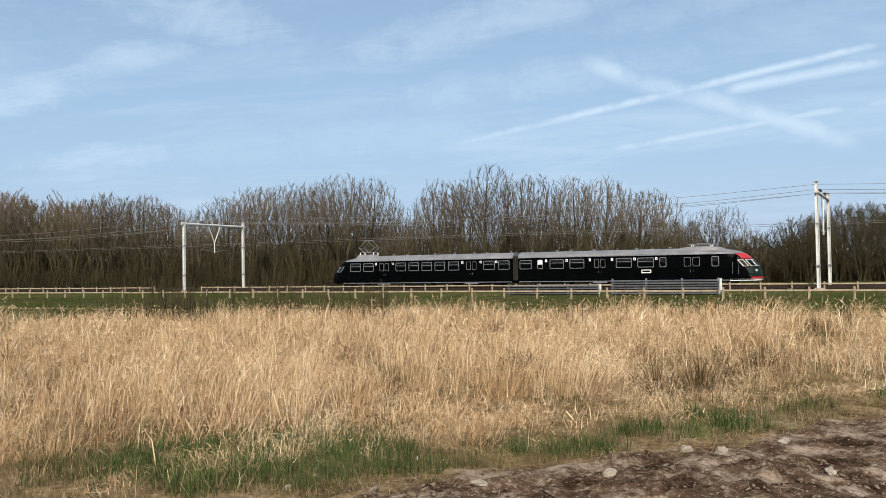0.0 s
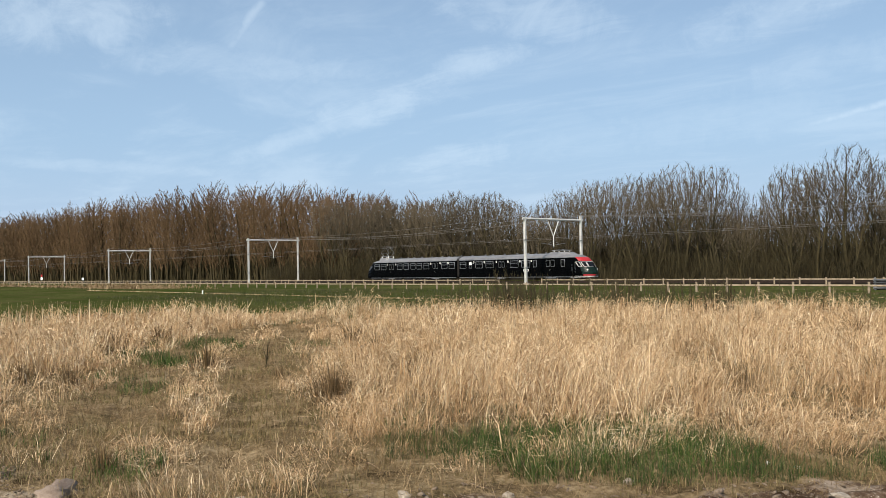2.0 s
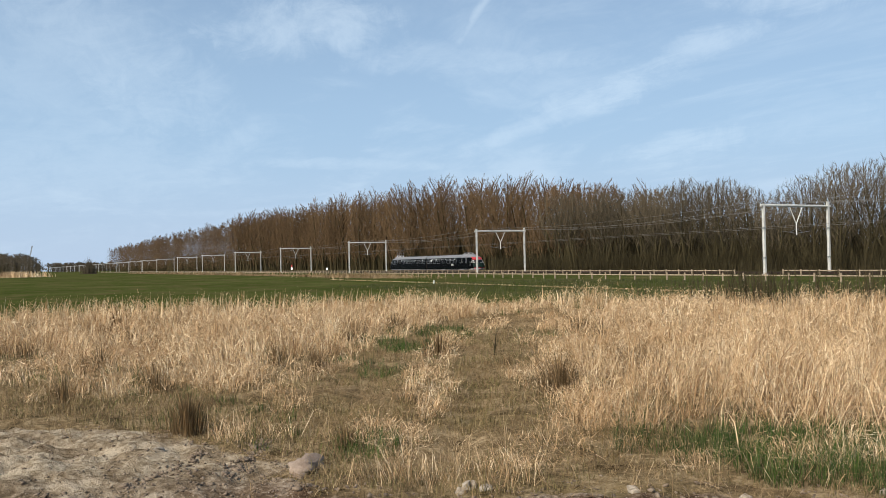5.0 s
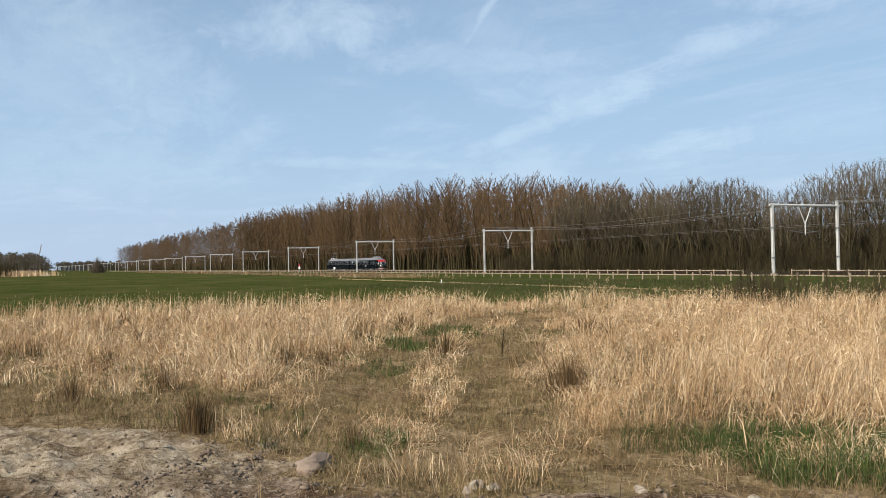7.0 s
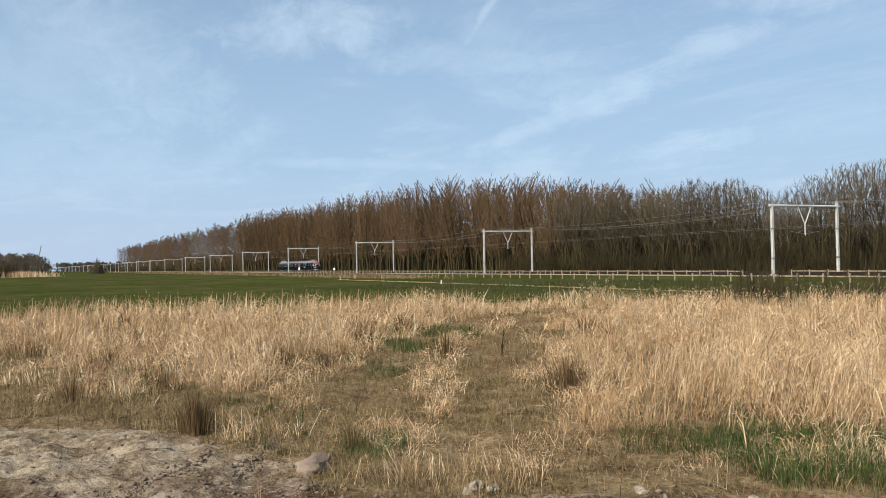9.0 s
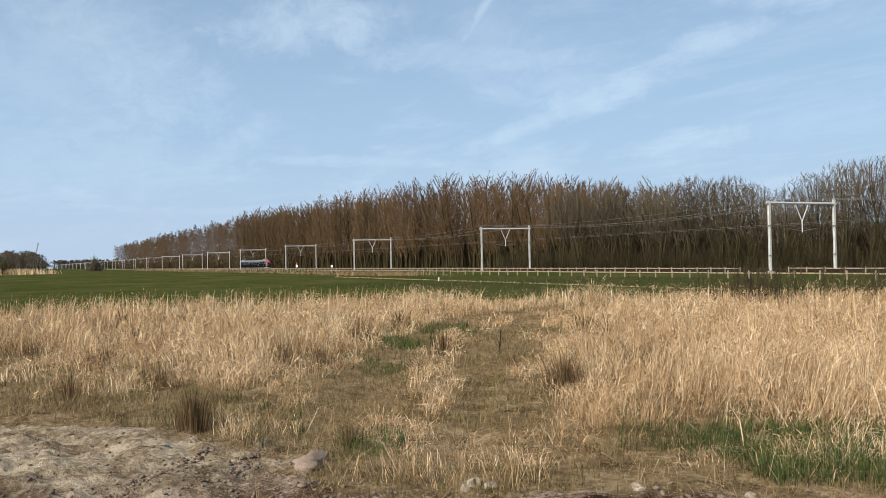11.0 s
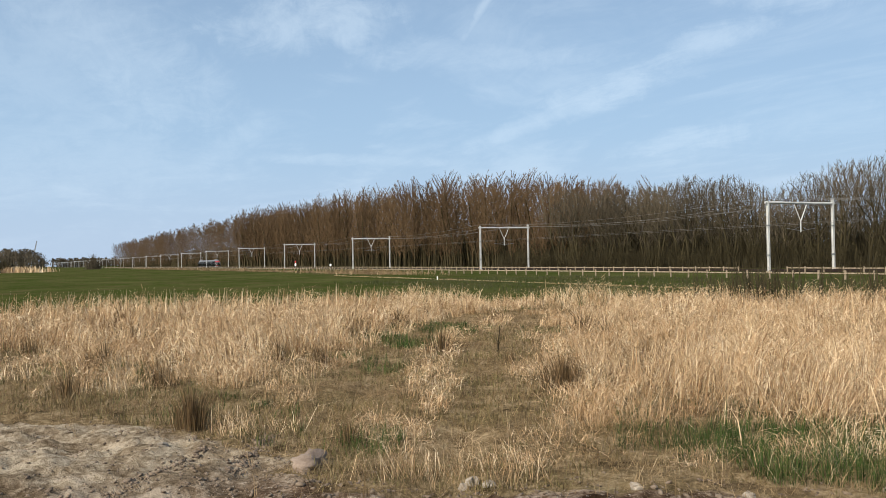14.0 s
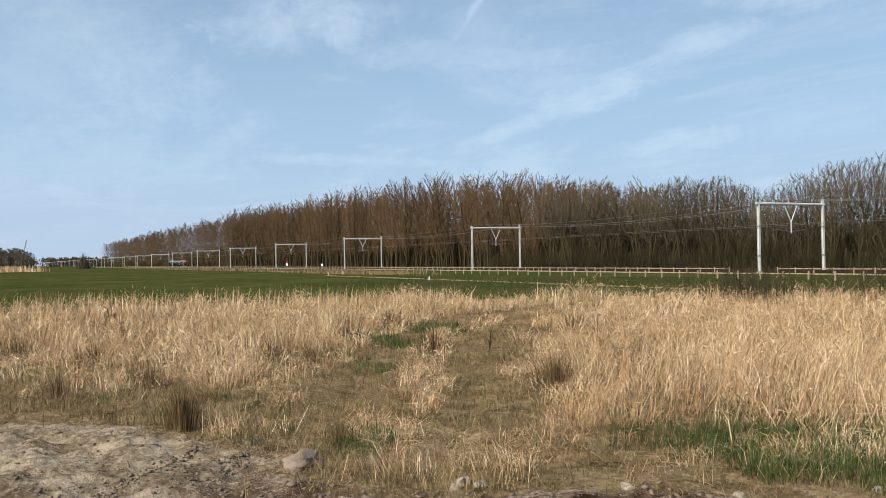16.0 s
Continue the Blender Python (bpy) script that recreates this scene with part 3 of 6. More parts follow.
def make_grass():
    rng = np.random.RandomState(11)
    dry, low, green, turf = [], [], [], []
    leaf, litter = [], []
    for r0, r1, dens, each, wide in ((4.3, 9, 25, 25, 0.0043), (9, 14, 19, 20, 0.0057), (14, 21, 11, 16, 0.0088), (21, 38, 6, 13, 0.0140)):
        # tall dry stand in tussocks
        x, y, clump, out, size = tussocks(r0, r1, dens * 0.62, each * 2.0, 0.125 + r0 * 0.003, rng)
        cover, h = tall_cover(x, y)
        own = np.clip(rng.normal(1.0, 0.19, clump.max() + 1), 0.5, 1.4)[clump]
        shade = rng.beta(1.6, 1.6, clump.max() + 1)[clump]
        keep = rng.uniform(0, 1, clump.max() + 1)[clump] < cover
        x, y, h, own, out, clump, shade = x[keep], y[keep], h[keep], own[keep], out[keep], clump[keep], shade[keep]
        n = len(x)
        h = np.clip(h * own * rng.normal(1.0, 0.20, n), 0.12, 1.2)
        fallen = smooth(waves(x, y, 1.0, 34), 0.35, 0.9)
        wind = waves(x, y, 0.7, 35) * 1.2 + rng.normal(0, 0.6, clump.max() + 1)[clump]
        lean = np.clip(np.abs(rng.normal(0.30, 0.30, n)) + np.abs(rng.normal(0, 0.22, clump.max() + 1))[clump] + fallen * rng.uniform(0.1, 0.75, n) + (1 - smooth(yard_side(x, y), 1.2, 3.4)) * rng.uniform(0.0, 0.45, n) + (rng.uniform(0, 1, n) < 0.10) * 0.45, 0, 0.96)
        turn = np.where(rng.uniform(0, 1, n) < 0.55, out, wind) + rng.normal(0, 0.5, n)
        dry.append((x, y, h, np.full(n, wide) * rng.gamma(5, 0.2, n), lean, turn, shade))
        # leaves and seed heads that fill the stand
        pick = rng.randint(0, n, int(n * 1.9))
        n, fh, up = len(pick), h[pick], np.clip(rng.beta(2.4, 1.3, len(pick)), 0.1, 1)
        fx = x[pick] + np.cos(turn[pick]) * lean[pick] * fh * up + rng.normal(0, 0.03, n)
        fy = y[pick] + np.sin(turn[pick]) * lean[pick] * fh * up + rng.normal(0, 0.03, n)
        fz = ground_z(fx, fy) + fh * up * np.sqrt(np.maximum(0.1, 1 - lean[pick] ** 2))
        leaf.append(flakes(fx, fy, fz, rng.gamma(4, 0.022, n) * (1 + r0 * 0.02), wide * rng.uniform(0.8, 1.8, n), rng.uniform(-0.35, 0.98, n), rng))
        fx, fy = scatter(r0, r1, {4.3: 2700, 9: 1400, 14: 650, 21: 300}[r0], rng)
        cover, _ = tall_cover(fx, fy)
        yd = yard_side(fx, fy)
        keep = (yd > rng.normal(0.15, 0.4, len(fx))) & (belt_side(fx, fy) > -0.8) & (rng.uniform(0, 1, len(fx)) > cover * 0.9) & (waves(fx, fy, 2.0, 38) + 0.5 * waves(fx, fy, 7.0, 39) > rng.uniform(-1.6, 0.8, len(fx)))
        fx, fy = fx[keep], fy[keep]
        n = len(fx)
        litter.append(flakes(fx, fy, ground_z(fx, fy) + rng.gamma(2, 0.012, n), rng.gamma(4, 0.019, n) * (1 + r0 * 0.03), wide * rng.uniform(0.45, 1.1, n), rng.beta(1.3, 1.8, n) * 0.95, rng))
        # trampled low litter, everywhere outside the yard
        x, y = scatter(r0, r1, dens * each * 0.42, rng)
        yard = yard_side(x, y)
        cover, _ = tall_cover(x, y)
        keep = (yard > rng.normal(0.1, 0.35, len(x))) & (belt_side(x, y) > -1.0) & (rng.uniform(0, 1, len(x)) > cover * 0.8) & (waves(x, y, 2.6, 36) > rng.uniform(-1.3, 0.9, len(x)))
        x, y = x[keep], y[keep]
        n = len(x)
        low.append((x, y, rng.gamma(3, 0.055, n), np.full(n, wide) * rng.uniform(0.6, 1.3, n), rng.uniform(0.25, 0.96, n), rng.uniform(0, 6.3, n), lattice(x, y, 3.0, 61)))
        # messy low bundles of straw before the stand
        x, y, clump, out, size = tussocks(r0, r1, dens * 0.6, each * 0.7, 0.16, rng)
        yard = yard_side(x, y)
        edge = smooth(yard, 0.05, 0.5) * (1 - smooth(yard, 1.6, 2.6)) * smooth(waves(x, y, 1.9, 48) - 0.05, 0.0, 0.6) * (1 - 0.7 * smooth(x, -4.6, -3.4)) * (1 - 0.75 * green_at(x, y)) * smooth(belt_side(x, y), -0.8, 0.5)
        keep = rng.uniform(0, 1, clump.max() + 1)[clump] < edge
        sway = rng.uniform(0, 6.3, clump.max() + 1)[clump][keep]
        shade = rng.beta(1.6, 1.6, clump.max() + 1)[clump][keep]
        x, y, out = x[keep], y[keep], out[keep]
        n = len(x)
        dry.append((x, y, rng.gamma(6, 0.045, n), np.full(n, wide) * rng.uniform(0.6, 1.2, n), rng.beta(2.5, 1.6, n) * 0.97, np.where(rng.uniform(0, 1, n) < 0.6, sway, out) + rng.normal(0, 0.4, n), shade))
        # fresh green in patches along the yard and on the way
        x, y, clump, out, size = tussocks(r0, r1, dens * 3.4, each * 1.1, 0.09, rng)
        g = green_at(x, y)
        yard = yard_side(x, y)
        g = np.maximum(g * smooth(yard, -0.3, 0.3), 0.08 * smooth(yard, 0.2, 0.8) * smooth(waves(x, y, 1.1, 26), 0.2, 0.8))
        keep = rng.uniform(0, 1, clump.max() + 1)[clump] < g
        shade = rng.beta(1.5, 1.5, clump.max() + 1)[clump][keep]
        x, y, out = x[keep], y[keep], out[keep]
        n = len(x)
        green.append((x, y, rng.gamma(5, 0.027, n), np.full(n, wide) * rng.uniform(0.7, 1.4, n), np.abs(rng.normal(0.3, 0.25, n)).clip(0, 0.9), out + rng.normal(0, 0.5, n), shade))
        # short olive turf on the way and before the stand
        if r0 < 20:
            x, y, clump, out, size = tussocks(r0, r1, dens * 2.7, each * 0.55, 0.07, rng)
            yard, cover = yard_side(x, y), tall_cover(x, y)[0]
            keep = rng.uniform(0, 1, clump.max() + 1)[clump] < (1 - 0.85 * cover) * smooth(yard, -0.25, 0.5) * smooth(waves(x, y, 1.4, 52) + 0.5 * waves(x, y, 4.0, 53) + 0.75, 0.0, 0.9) * smooth(belt_side(x, y), -0.5, 0.5)
            x, y, out = x[keep], y[keep], out[keep]
            n = len(x)
            turf.append((x, y, rng.gamma(4, 0.014, n) * (1 + 0.03 * r0), np.full(n, wide * 1.25) * rng.uniform(0.7, 1.4, n), rng.uniform(0.0, 0.85, n), out + rng.normal(0, 0.7, n), lattice(x, y, 4.0, 62)))
    # verge between the straw and the fence
    x, y = rng.uniform(-75, 8, 26000), rng.uniform(24, 58, 26000)
    k = (belt_side(x, y) < 0.5) & ((y < 51) | (y > 56.5))
    n = k.sum()
    verge = [(x[k], y[k], rng.gamma(4, 0.04, n), rng.uniform(0.015, 0.04, n), rng.uniform(0, 0.6, n), rng.uniform(0, 6.3, n), lattice(x[k], y[k], 0.8, 63))]
    tagged(new("dry_leaves", flake_mesh("dry_leaves", np.concatenate(leaf), STRAW)), "loose dry leaves and seed heads in the straw", "grass", kind="stuff")
    tagged(new("straw_litter", flake_mesh("straw_litter", np.concatenate(litter), LITTER)), "short bits of dead straw lying on soil", "straw", kind="stuff")
    for name, rows, mat, label in (("dry_grass", dry, STRAW, "tall dry straw-coloured grass covering the field"),
                                   ("trampled_grass", low, LITTER, "short trampled dead grass on the soil"),
                                   ("green_grass", green, GREEN, "short fresh green grass beside the soil"),
                                   ("short_turf", turf, TURF, "short olive-brown turf on the trodden way"),
                                   ("verge_grass", verge, VERGE, "rough olive-brown grass of the verge by the fence")):
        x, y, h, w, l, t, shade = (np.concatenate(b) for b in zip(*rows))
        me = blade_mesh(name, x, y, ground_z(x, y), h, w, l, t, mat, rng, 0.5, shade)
        tagged(new(name, me), label, "grass", kind="stuff")


make_grass()


# ---- railway ----
def along(x0, x1, step):
    n = max(2, int(abs(x1 - x0) / step) + 1)
    return np.linspace(x0, x1, n)


def strip(name, y0, y1, z, mat, label, category, edge=0.25, x0=-1500, x1=400):
    """A long raised bed beside or under the line, with sloping sides."""
    s = Shape()
    rings = []
    for x in along(x0, x1, 25):
        d = float(track_shift(x))
        rings.append([(x, y0 - edge + d, BASE - 0.1), (x, y0 + d, z), (x, y1 + d, z), (x, y1 + edge + d, BASE - 0.1)])
    s.loft(rings)
    return tagged(part(name, s, mat), label, category, kind="structure")


strip("track_bed", 71.4, 78.0, BASE + 0.04, BALLAST, "brown stone ballast bed under two tracks", "track bed", 0.5)


def make_rails():
    for y in (TRACK_NEAR - 0.72, TRACK_NEAR + 0.72, TRACK_FAR - 0.72, TRACK_FAR + 0.72):
        s = Shape()
        s.loft([[(x, y + float(track_shift(x)) + a, BASE + b) for a, b in ((-0.06, 0.06), (-0.035, 0.2), (0.035, 0.2), (0.06, 0.06))] for x in along(-1500, 400, 25)])
        tagged(part("rail", s, RAIL), "rusty brown steel rail on the ballast", "rail", "rails of the tracks", "structure")


make_rails()


def portal_parts(root, edge_on):
    """Two masts, a cross beam, a Y-shaped hanger and insulators."""
    top = 7.38
    for y, extra in ((0.0, edge_on if edge_on else 0.30), (SPAN, 0.55)):
        s = Shape()
        # H section
        s.box(-0.125, y - 0.12, -0.3, -0.10, y + 0.12, top + extra)
        s.box(0.10, y - 0.12, -0.3, 0.125, y + 0.12, top + extra)
        s.box(-0.10, y - 0.012, -0.3, 0.10, y + 0.012, top + extra)
        s.box(-0.17, y - 0.15, top + extra, 0.17, y + 0.15, top + extra + 0.03)
        m = part("mast", s, MAST, root)
        c = Shape()
        c.box(-0.3, y - 0.3, -0.25, 0.3, y + 0.3, 0.12, 0.03)
        part("mast_foot", c, STONE, m, "concrete mast foot")
        for z in (1.75, 4.9):
            b = Shape()
            b.box(-0.17, y - 0.15, z, 0.17, y + 0.15, z + 0.12)
            part("band", b, GALV, m)
    s = Shape()
    s.tube([(0, -0.35, top), (0, SPAN + 0.35, top)], 0.125, 10)
    for k in range(5):
        y = 0.9 + k * (SPAN - 1.8) / 4
        s.tube([(0, y - 0.06, top), (0, y + 0.06, top)], 0.14, 10)
    part("cross_beam", s, MAST, root)
    c = TRACK_NEAR + 2.0 - NEAR_MAST
    s = Shape()
    s.tube([(0, c - 0.95, top - 0.1), (0, c, top - 2.0)], 0.055, 8)
    s.tube([(0, c + 0.95, top - 0.1), (0, c, top - 2.0)], 0.055, 8)
    s.tube([(0, c, top - 1.95), (0, c, top - 3.15)], 0.065, 8)
    part("hanger", s, MAST, root, "Y-shaped steel hanger")
    for y in (TRACK_NEAR - NEAR_MAST, TRACK_FAR - NEAR_MAST):
        s = Shape()
        for a in (-0.22, 0.22):
            s.tube([(0, y + a, top + 0.12), (0, y + a, top + 0.20), (0, y + a, top + 0.24), (0, y + a, top + 0.32), (0, y + a, top + 0.36)], [0.07, 0.15, 0.09, 0.15, 0.05], 8)
        s.box(-0.03, y - 0.35, top + 0.34, 0.03, y + 0.35, top + 0.39)
        part("insulator", s, INSULATOR, root, "dark ribbed insulators")
        sgn = 1 if y > c else -1
        s = Shape()
        s.tube([(0, c, top - 3.0), (0, y + sgn * 0.1, top - 2.75)], 0.025, 6)
        s.tube([(0, c, top - 2.5), (0, c + sgn * 1.0, top - 2.87)], 0.02, 6)
        part("steady_arm", s, GALV, root)


portals = []


def make_portals():
    first = None
    for k in range(-1, 26):
        x = FIRST - k * STEP
        x += (0.4, 1.1, 0.0, -2.2, -0.5, 0.7, 1.1, 1.4, -2.1, -1.3, 0.8, 0.7)[k + 1] if k < 11 else 0
        m = pose(x, NEAR_MAST + float(track_shift(x)), BASE, 0, 0, track_turn(x) - (2.6 if k == -1 else 0))
        portals.append(x)
        if k in (-1, 0):
            root = thing("catenary_portal", "pale steel railway portal with a Y-shaped hanger beside the train's track", "catenary portal", m, "portals over the tracks")
            portal_parts(root, 0.75 if k == -1 else 0.12)
        elif k == 1:
            first = root = thing("catenary_portal", "pale steel railway portal with capped masts and a Y-shaped hanger", "catenary portal", m, "portals over the tracks")
            portal_parts(root, 0.0)
        else:
            copy_thing(first, m)


make_portals()


def make_wires():
    xs = [portals[0] + STEP * 2, portals[0] + STEP] + portals
    for name, y, z, sag, r, label in (("messenger_wire", TRACK_NEAR, 7.76, 1.15, 0.016, "dark overhead messenger wire hung between portals"),
                                      ("messenger_wire", TRACK_FAR, 7.76, 1.15, 0.016, "dark overhead messenger wire hung between portals"),
                                      ("feeder_wire", NEAR_MAST + 0.35, 7.95, 0.9, 0.014, "thin feeder wire along the tops of the masts"),
                                      ("feeder_wire", NEAR_MAST + SPAN - 0.35, 7.95, 0.9, 0.014, "thin feeder wire along the tops of the masts")):
        s = Shape()
        pts = []
        for a, b in zip(xs[:14], xs[1:15]):
            for t in np.linspace(0, 1, 9)[:-1]:
                x = a + (b - a) * t
                pts.append((x, y + float(track_shift(x)), BASE + z - sag * 4 * t * (1 - t)))
        s.tube(pts, r, 4)
        tagged(part(name, s, COPPER), label, "overhead wire", "overhead wires")
    for y in (TRACK_NEAR, TRACK_FAR):
        s = Shape()
        for dy in (-0.03, 0.03):
            s.tube([(x, y + float(track_shift(x)) + dy, BASE + 5.16) for x in along(xs[0], xs[14], 30)], 0.012, 4)
        wire = tagged(part("contact_wire", s, COPPER), "twin dark contact wire above the track", "overhead wire", "overhead wires")
        d = Shape()
        for a, b in zip(xs[:8], xs[1:9]):
            for t in np.linspace(0.12, 0.88, 7):
                x = a + (b - a) * t
                yy = y + float(track_shift(x))
                d.tube([(x, yy, BASE + 5.16), (x, yy, BASE + 7.76 - 1.15 * 4 * t * (1 - t))], 0.006, 3, False)
        tagged(part("droppers", d, COPPER, wire), kind="stuff")


make_wires()


# ---- fences ----
def make_fence(y0, x0, x1, step, label, rails, post_h, gaps=()):
    rng = random.Random(int(y0))
    fence = thing("timber_fence", label, "fence", pose(0, 0, 0))
    post = Shape()
    post.box(-0.06, -0.05, -0.2, 0.06, 0.05, post_h, 0.012)
    post_mesh = post.mesh("post", TIMBER)
    x = x0
    count = 0
    far_posts = Shape()
    xs = []
    while x < x1:
        if not any(a < x < b for a, b in gaps):
            xs.append(x)
        x += step
    for x in xs:
        y = y0 + float(track_shift(x))
        if x > -230 and count < 290:
            part("post", post_mesh, TIMBER, fence, at=pose(x, y, BASE, rng.uniform(-2, 2), rng.uniform(-2, 2), rng.uniform(-6, 6)))
            count += 1
        else:
            far_posts.box(x - 0.06, y - 0.05, BASE - 0.1, x + 0.06, y + 0.05, BASE + post_h)
    if far_posts.v:
        tagged(part("posts_far_off", far_posts, TIMBER, fence), kind="stuff")
    for z, h in rails:
        for a, b in zip(xs[:-1], xs[1:]):
            if b - a > step * 1.5 or b < -700:
                continue
            if a < -230:
                continue
            s = Shape()
            dz = rng.uniform(-0.012, 0.012)
            s.box(0, -0.10, -h / 2, b - a - 0.012, -0.055, h / 2)
            part("rail_board", s, TIMBER, fence, at=pose(a, y0 + float(track_shift(a)), BASE + z + dz, 0, rng.uniform(-0.25, 0.25), track_turn(a)))
    s = Shape()
    for z, h in rails:
        for a, b in zip(xs[:-1], xs[1:]):
            if a < -230 and b - a < step * 1.5:
                s.beam((a, y0 + float(track_shift(a)) - 0.08, BASE + z), (b, y0 + float(track_shift(b)) - 0.08, BASE + z), 0.045, h)
    if s.v:
        tagged(part("rails_far_off", s, TIMBER, fence), kind="stuff")


make_fence(51.5, -640, 24, 2.3, "low weathered brown timber fence with posts along the field", ((0.47, 0.095),), 0.68)
make_fence(71.0, -640, 24, 2.3, "low weathered brown timber fence along the railway", ((0.42, 0.10),), 0.58, ((-70.2, -66.0),))


# ---- stacked crash barriers ----
def make_barrier(x0, x1, y, beams, top, label):
    """Long galvanised beams, ribbed in section, held in upright end frames."""
    root = thing("crash_barrier", label, "crash barrier", pose((x0 + x1) / 2, y, BASE), "crash barriers by the railway")
    half = (x1 - x0) / 2
    prof = [(0.0, -0.14), (-0.07, -0.10), (-0.07, -0.05), (-0.01, -0.02), (-0.01, 0.02), (-0.07, 0.05), (-0.07, 0.10), (0.0, 0.14)]
    for k in range(beams):
        z = 0.14 + (top - 0.28) * k / (beams - 1)
        s = Shape()
        s.loft([[(x, a, z + b * 0.32) for a, b in prof] + [(x, a + 0.012, z + b * 0.32) for a, b in prof[::-1]] for x in (-half, half)], closed=True, caps=True)
        part("beam", s, GALV, root)
        # added rear bar in dark steel; its colour gives the shade in the gaps
        s = Shape()
        s.box(-half + 0.1, 0.16, z - 0.14, half - 0.1, 0.30, z + 0.02, 0.01)
        part("rear_beam", s, DARK_STEEL, root, "added dark rear beam, coloured as the shade between the beams")
    for x in (-half + 0.1, half * -0.33, half * 0.33, half - 0.1):
        s = Shape()
        s.box(x - 0.05, 0.02, -0.1, x + 0.05, 0.12, top + 0.02, 0.01)
        part("upright", s, GALV, root)
    s = Shape()
    s.box(half - 0.02, -0.14, 0.24, half + 0.16, -0.11, top - 0.02, 0.02)
    s.box(half - 0.02, -0.14, 0.10, half + 0.02, 0.12, top - 0.02)
    part("end_plate", s, MAST, root, "white end plate")
    return root


make_barrier(-23.4, -16.55, 57.3, 4, 0.80, "galvanised steel crash barrier lengths standing beside the railway")
make_barrier(-15.75, -8.55, 57.3, 6, 1.12, "taller stack of galvanised steel crash barrier lengths")


# ---- train ----
TAIL = [(0, -7.8), (0.5, -21.3), (1, -34.6), (1.5, -48.1), (2, -61.6), (2.5, -75.0), (3, -88.3), (3.5, -101.6), (4, -114.9), (5, -141.7), (6, -168.6),
        (6.5, -182.0), (7.5, -209.0), (8.5, -236.0), (9, -249.6), (10, -277.4), (11, -305.4), (11.5, -319.5), (12.5, -348), (13.5, -376.5), (15, -420), (16, -449.5)]
RAIL_TOP = BASE + 0.2
NOSE = [0.0]                                   # the leading end is shorter


def level_end(z):
    """How far the rounded end reaches at a height."""
    return float(np.interp(z, (0.4, 0.6, 1.0, 1.6, 2.2, 2.5, 2.72, 2.9, 3.05, 3.15, 3.22, 3.27), (21.9, 22.0, 22.0, 21.72, 21.22, 20.9, 20.6, 20.2, 19.6, 18.9, 17.8, 16.3))) + NOSE[0]


def level_half(z):
    if z <= 2.72:
        return 1.35 - 0.05 * max(0.0, (z - 1.4) / 1.3) ** 2 - (0.05 if z < 0.5 else 0)
    return 1.30 * math.sqrt(max(0.0, 1 - ((z - 2.72) / 0.57) ** 2)) + 0.02


def end_point(z, u, off=0.0):
    """A point on the rounded end: u = 0 at the near side wall, 1 at the tip, 2 at the far side."""
    a = u * math.pi / 2
    nose = 2.5 + max(0.0, z - 2.7) * 3
    c, s = math.cos(a), math.sin(a)
    w = level_half(z) + off
    e = 2 / 2.6
    return (level_end(z) - nose + (nose + off) * abs(s) ** e, -w * math.copysign(abs(c) ** e, c), z)


def end_patch(shape, u0, u1, z0, z1, off, thick, n=8, m=2):
    """A plate that follows the rounded end."""
    def row(z, o):
        return [end_point(z, u0 + (u1 - u0) * i / n, o) for i in range(n + 1)]
    zs = [z0 + (z1 - z0) * j / m for j in range(m + 1)]
    shape.loft([row(z, off) for z in zs])
    shape.loft([row(zs[-1], off), row(zs[-1], off - thick)])
    shape.loft([row(zs[0], off - thick), row(zs[0], off)])
    for u in (u0, u1):
        shape.loft([[end_point(z, u, off), end_point(z, u, off - thick)] for z in zs])


def mirrored(shape, flip):
    if flip < 0:
        shape.v = [(-x, y, z) for x, y, z in shape.v]
        shape.f = [tuple(reversed(f)) for f in shape.f]
    return shape


def rounded_ring(x0, x1, z0, z1, r, y):
    pts = []
    for cx, cz, a0 in ((x1 - r, z1 - r, 0), (x0 + r, z1 - r, 90), (x0 + r, z0 + r, 180), (x1 - r, z0 + r, 270)):
        for k in range(4):
            a = radians(a0 + 30 * k)
            pts.append((cx + r * math.cos(a), y, cz + r * math.sin(a)))
    return pts


def add_window(body, x0, x1, z0, z1, side, frame_w=0.05, bar=True, pane_mat=None, r=0.10):
    y = side * (level_half((z0 + z1) / 2) + 0.004)
    o = side * 0.014
    s = Shape()
    a, b = rounded_ring(x0, x1, z0, z1, r, y + o), rounded_ring(x0 + frame_w, x1 - frame_w, z0 + frame_w, z1 - frame_w, r * 0.7, y + o)
    back = [(px, y - o * 1.4, pz) for px, _, pz in a]
    back_in = [(px, y - o * 1.4, pz) for px, _, pz in b]
    s.loft([back, a, b, back_in], closed=True)
    fr = part("window_frame", s, GALV, body, "light metal window frame")
    p = Shape()
    p.add([(px, y - o * 0.3, pz) for px, _, pz in b], [tuple(range(len(b)))])
    p.add([(px, y - o * 1.2, pz) for px, _, pz in b], [tuple(range(len(b)))])
    part("window_pane", p, pane_mat or GLASS, body)
    if bar:
        zb = z0 + (z1 - z0) * 0.62
        q = Shape()
        q.box(x0 + frame_w, min(y - o, y + o), zb - 0.016, x1 - frame_w, max(y - o, y + o), zb + 0.016)
        part("window_bar", q, GALV, body)
    return fr


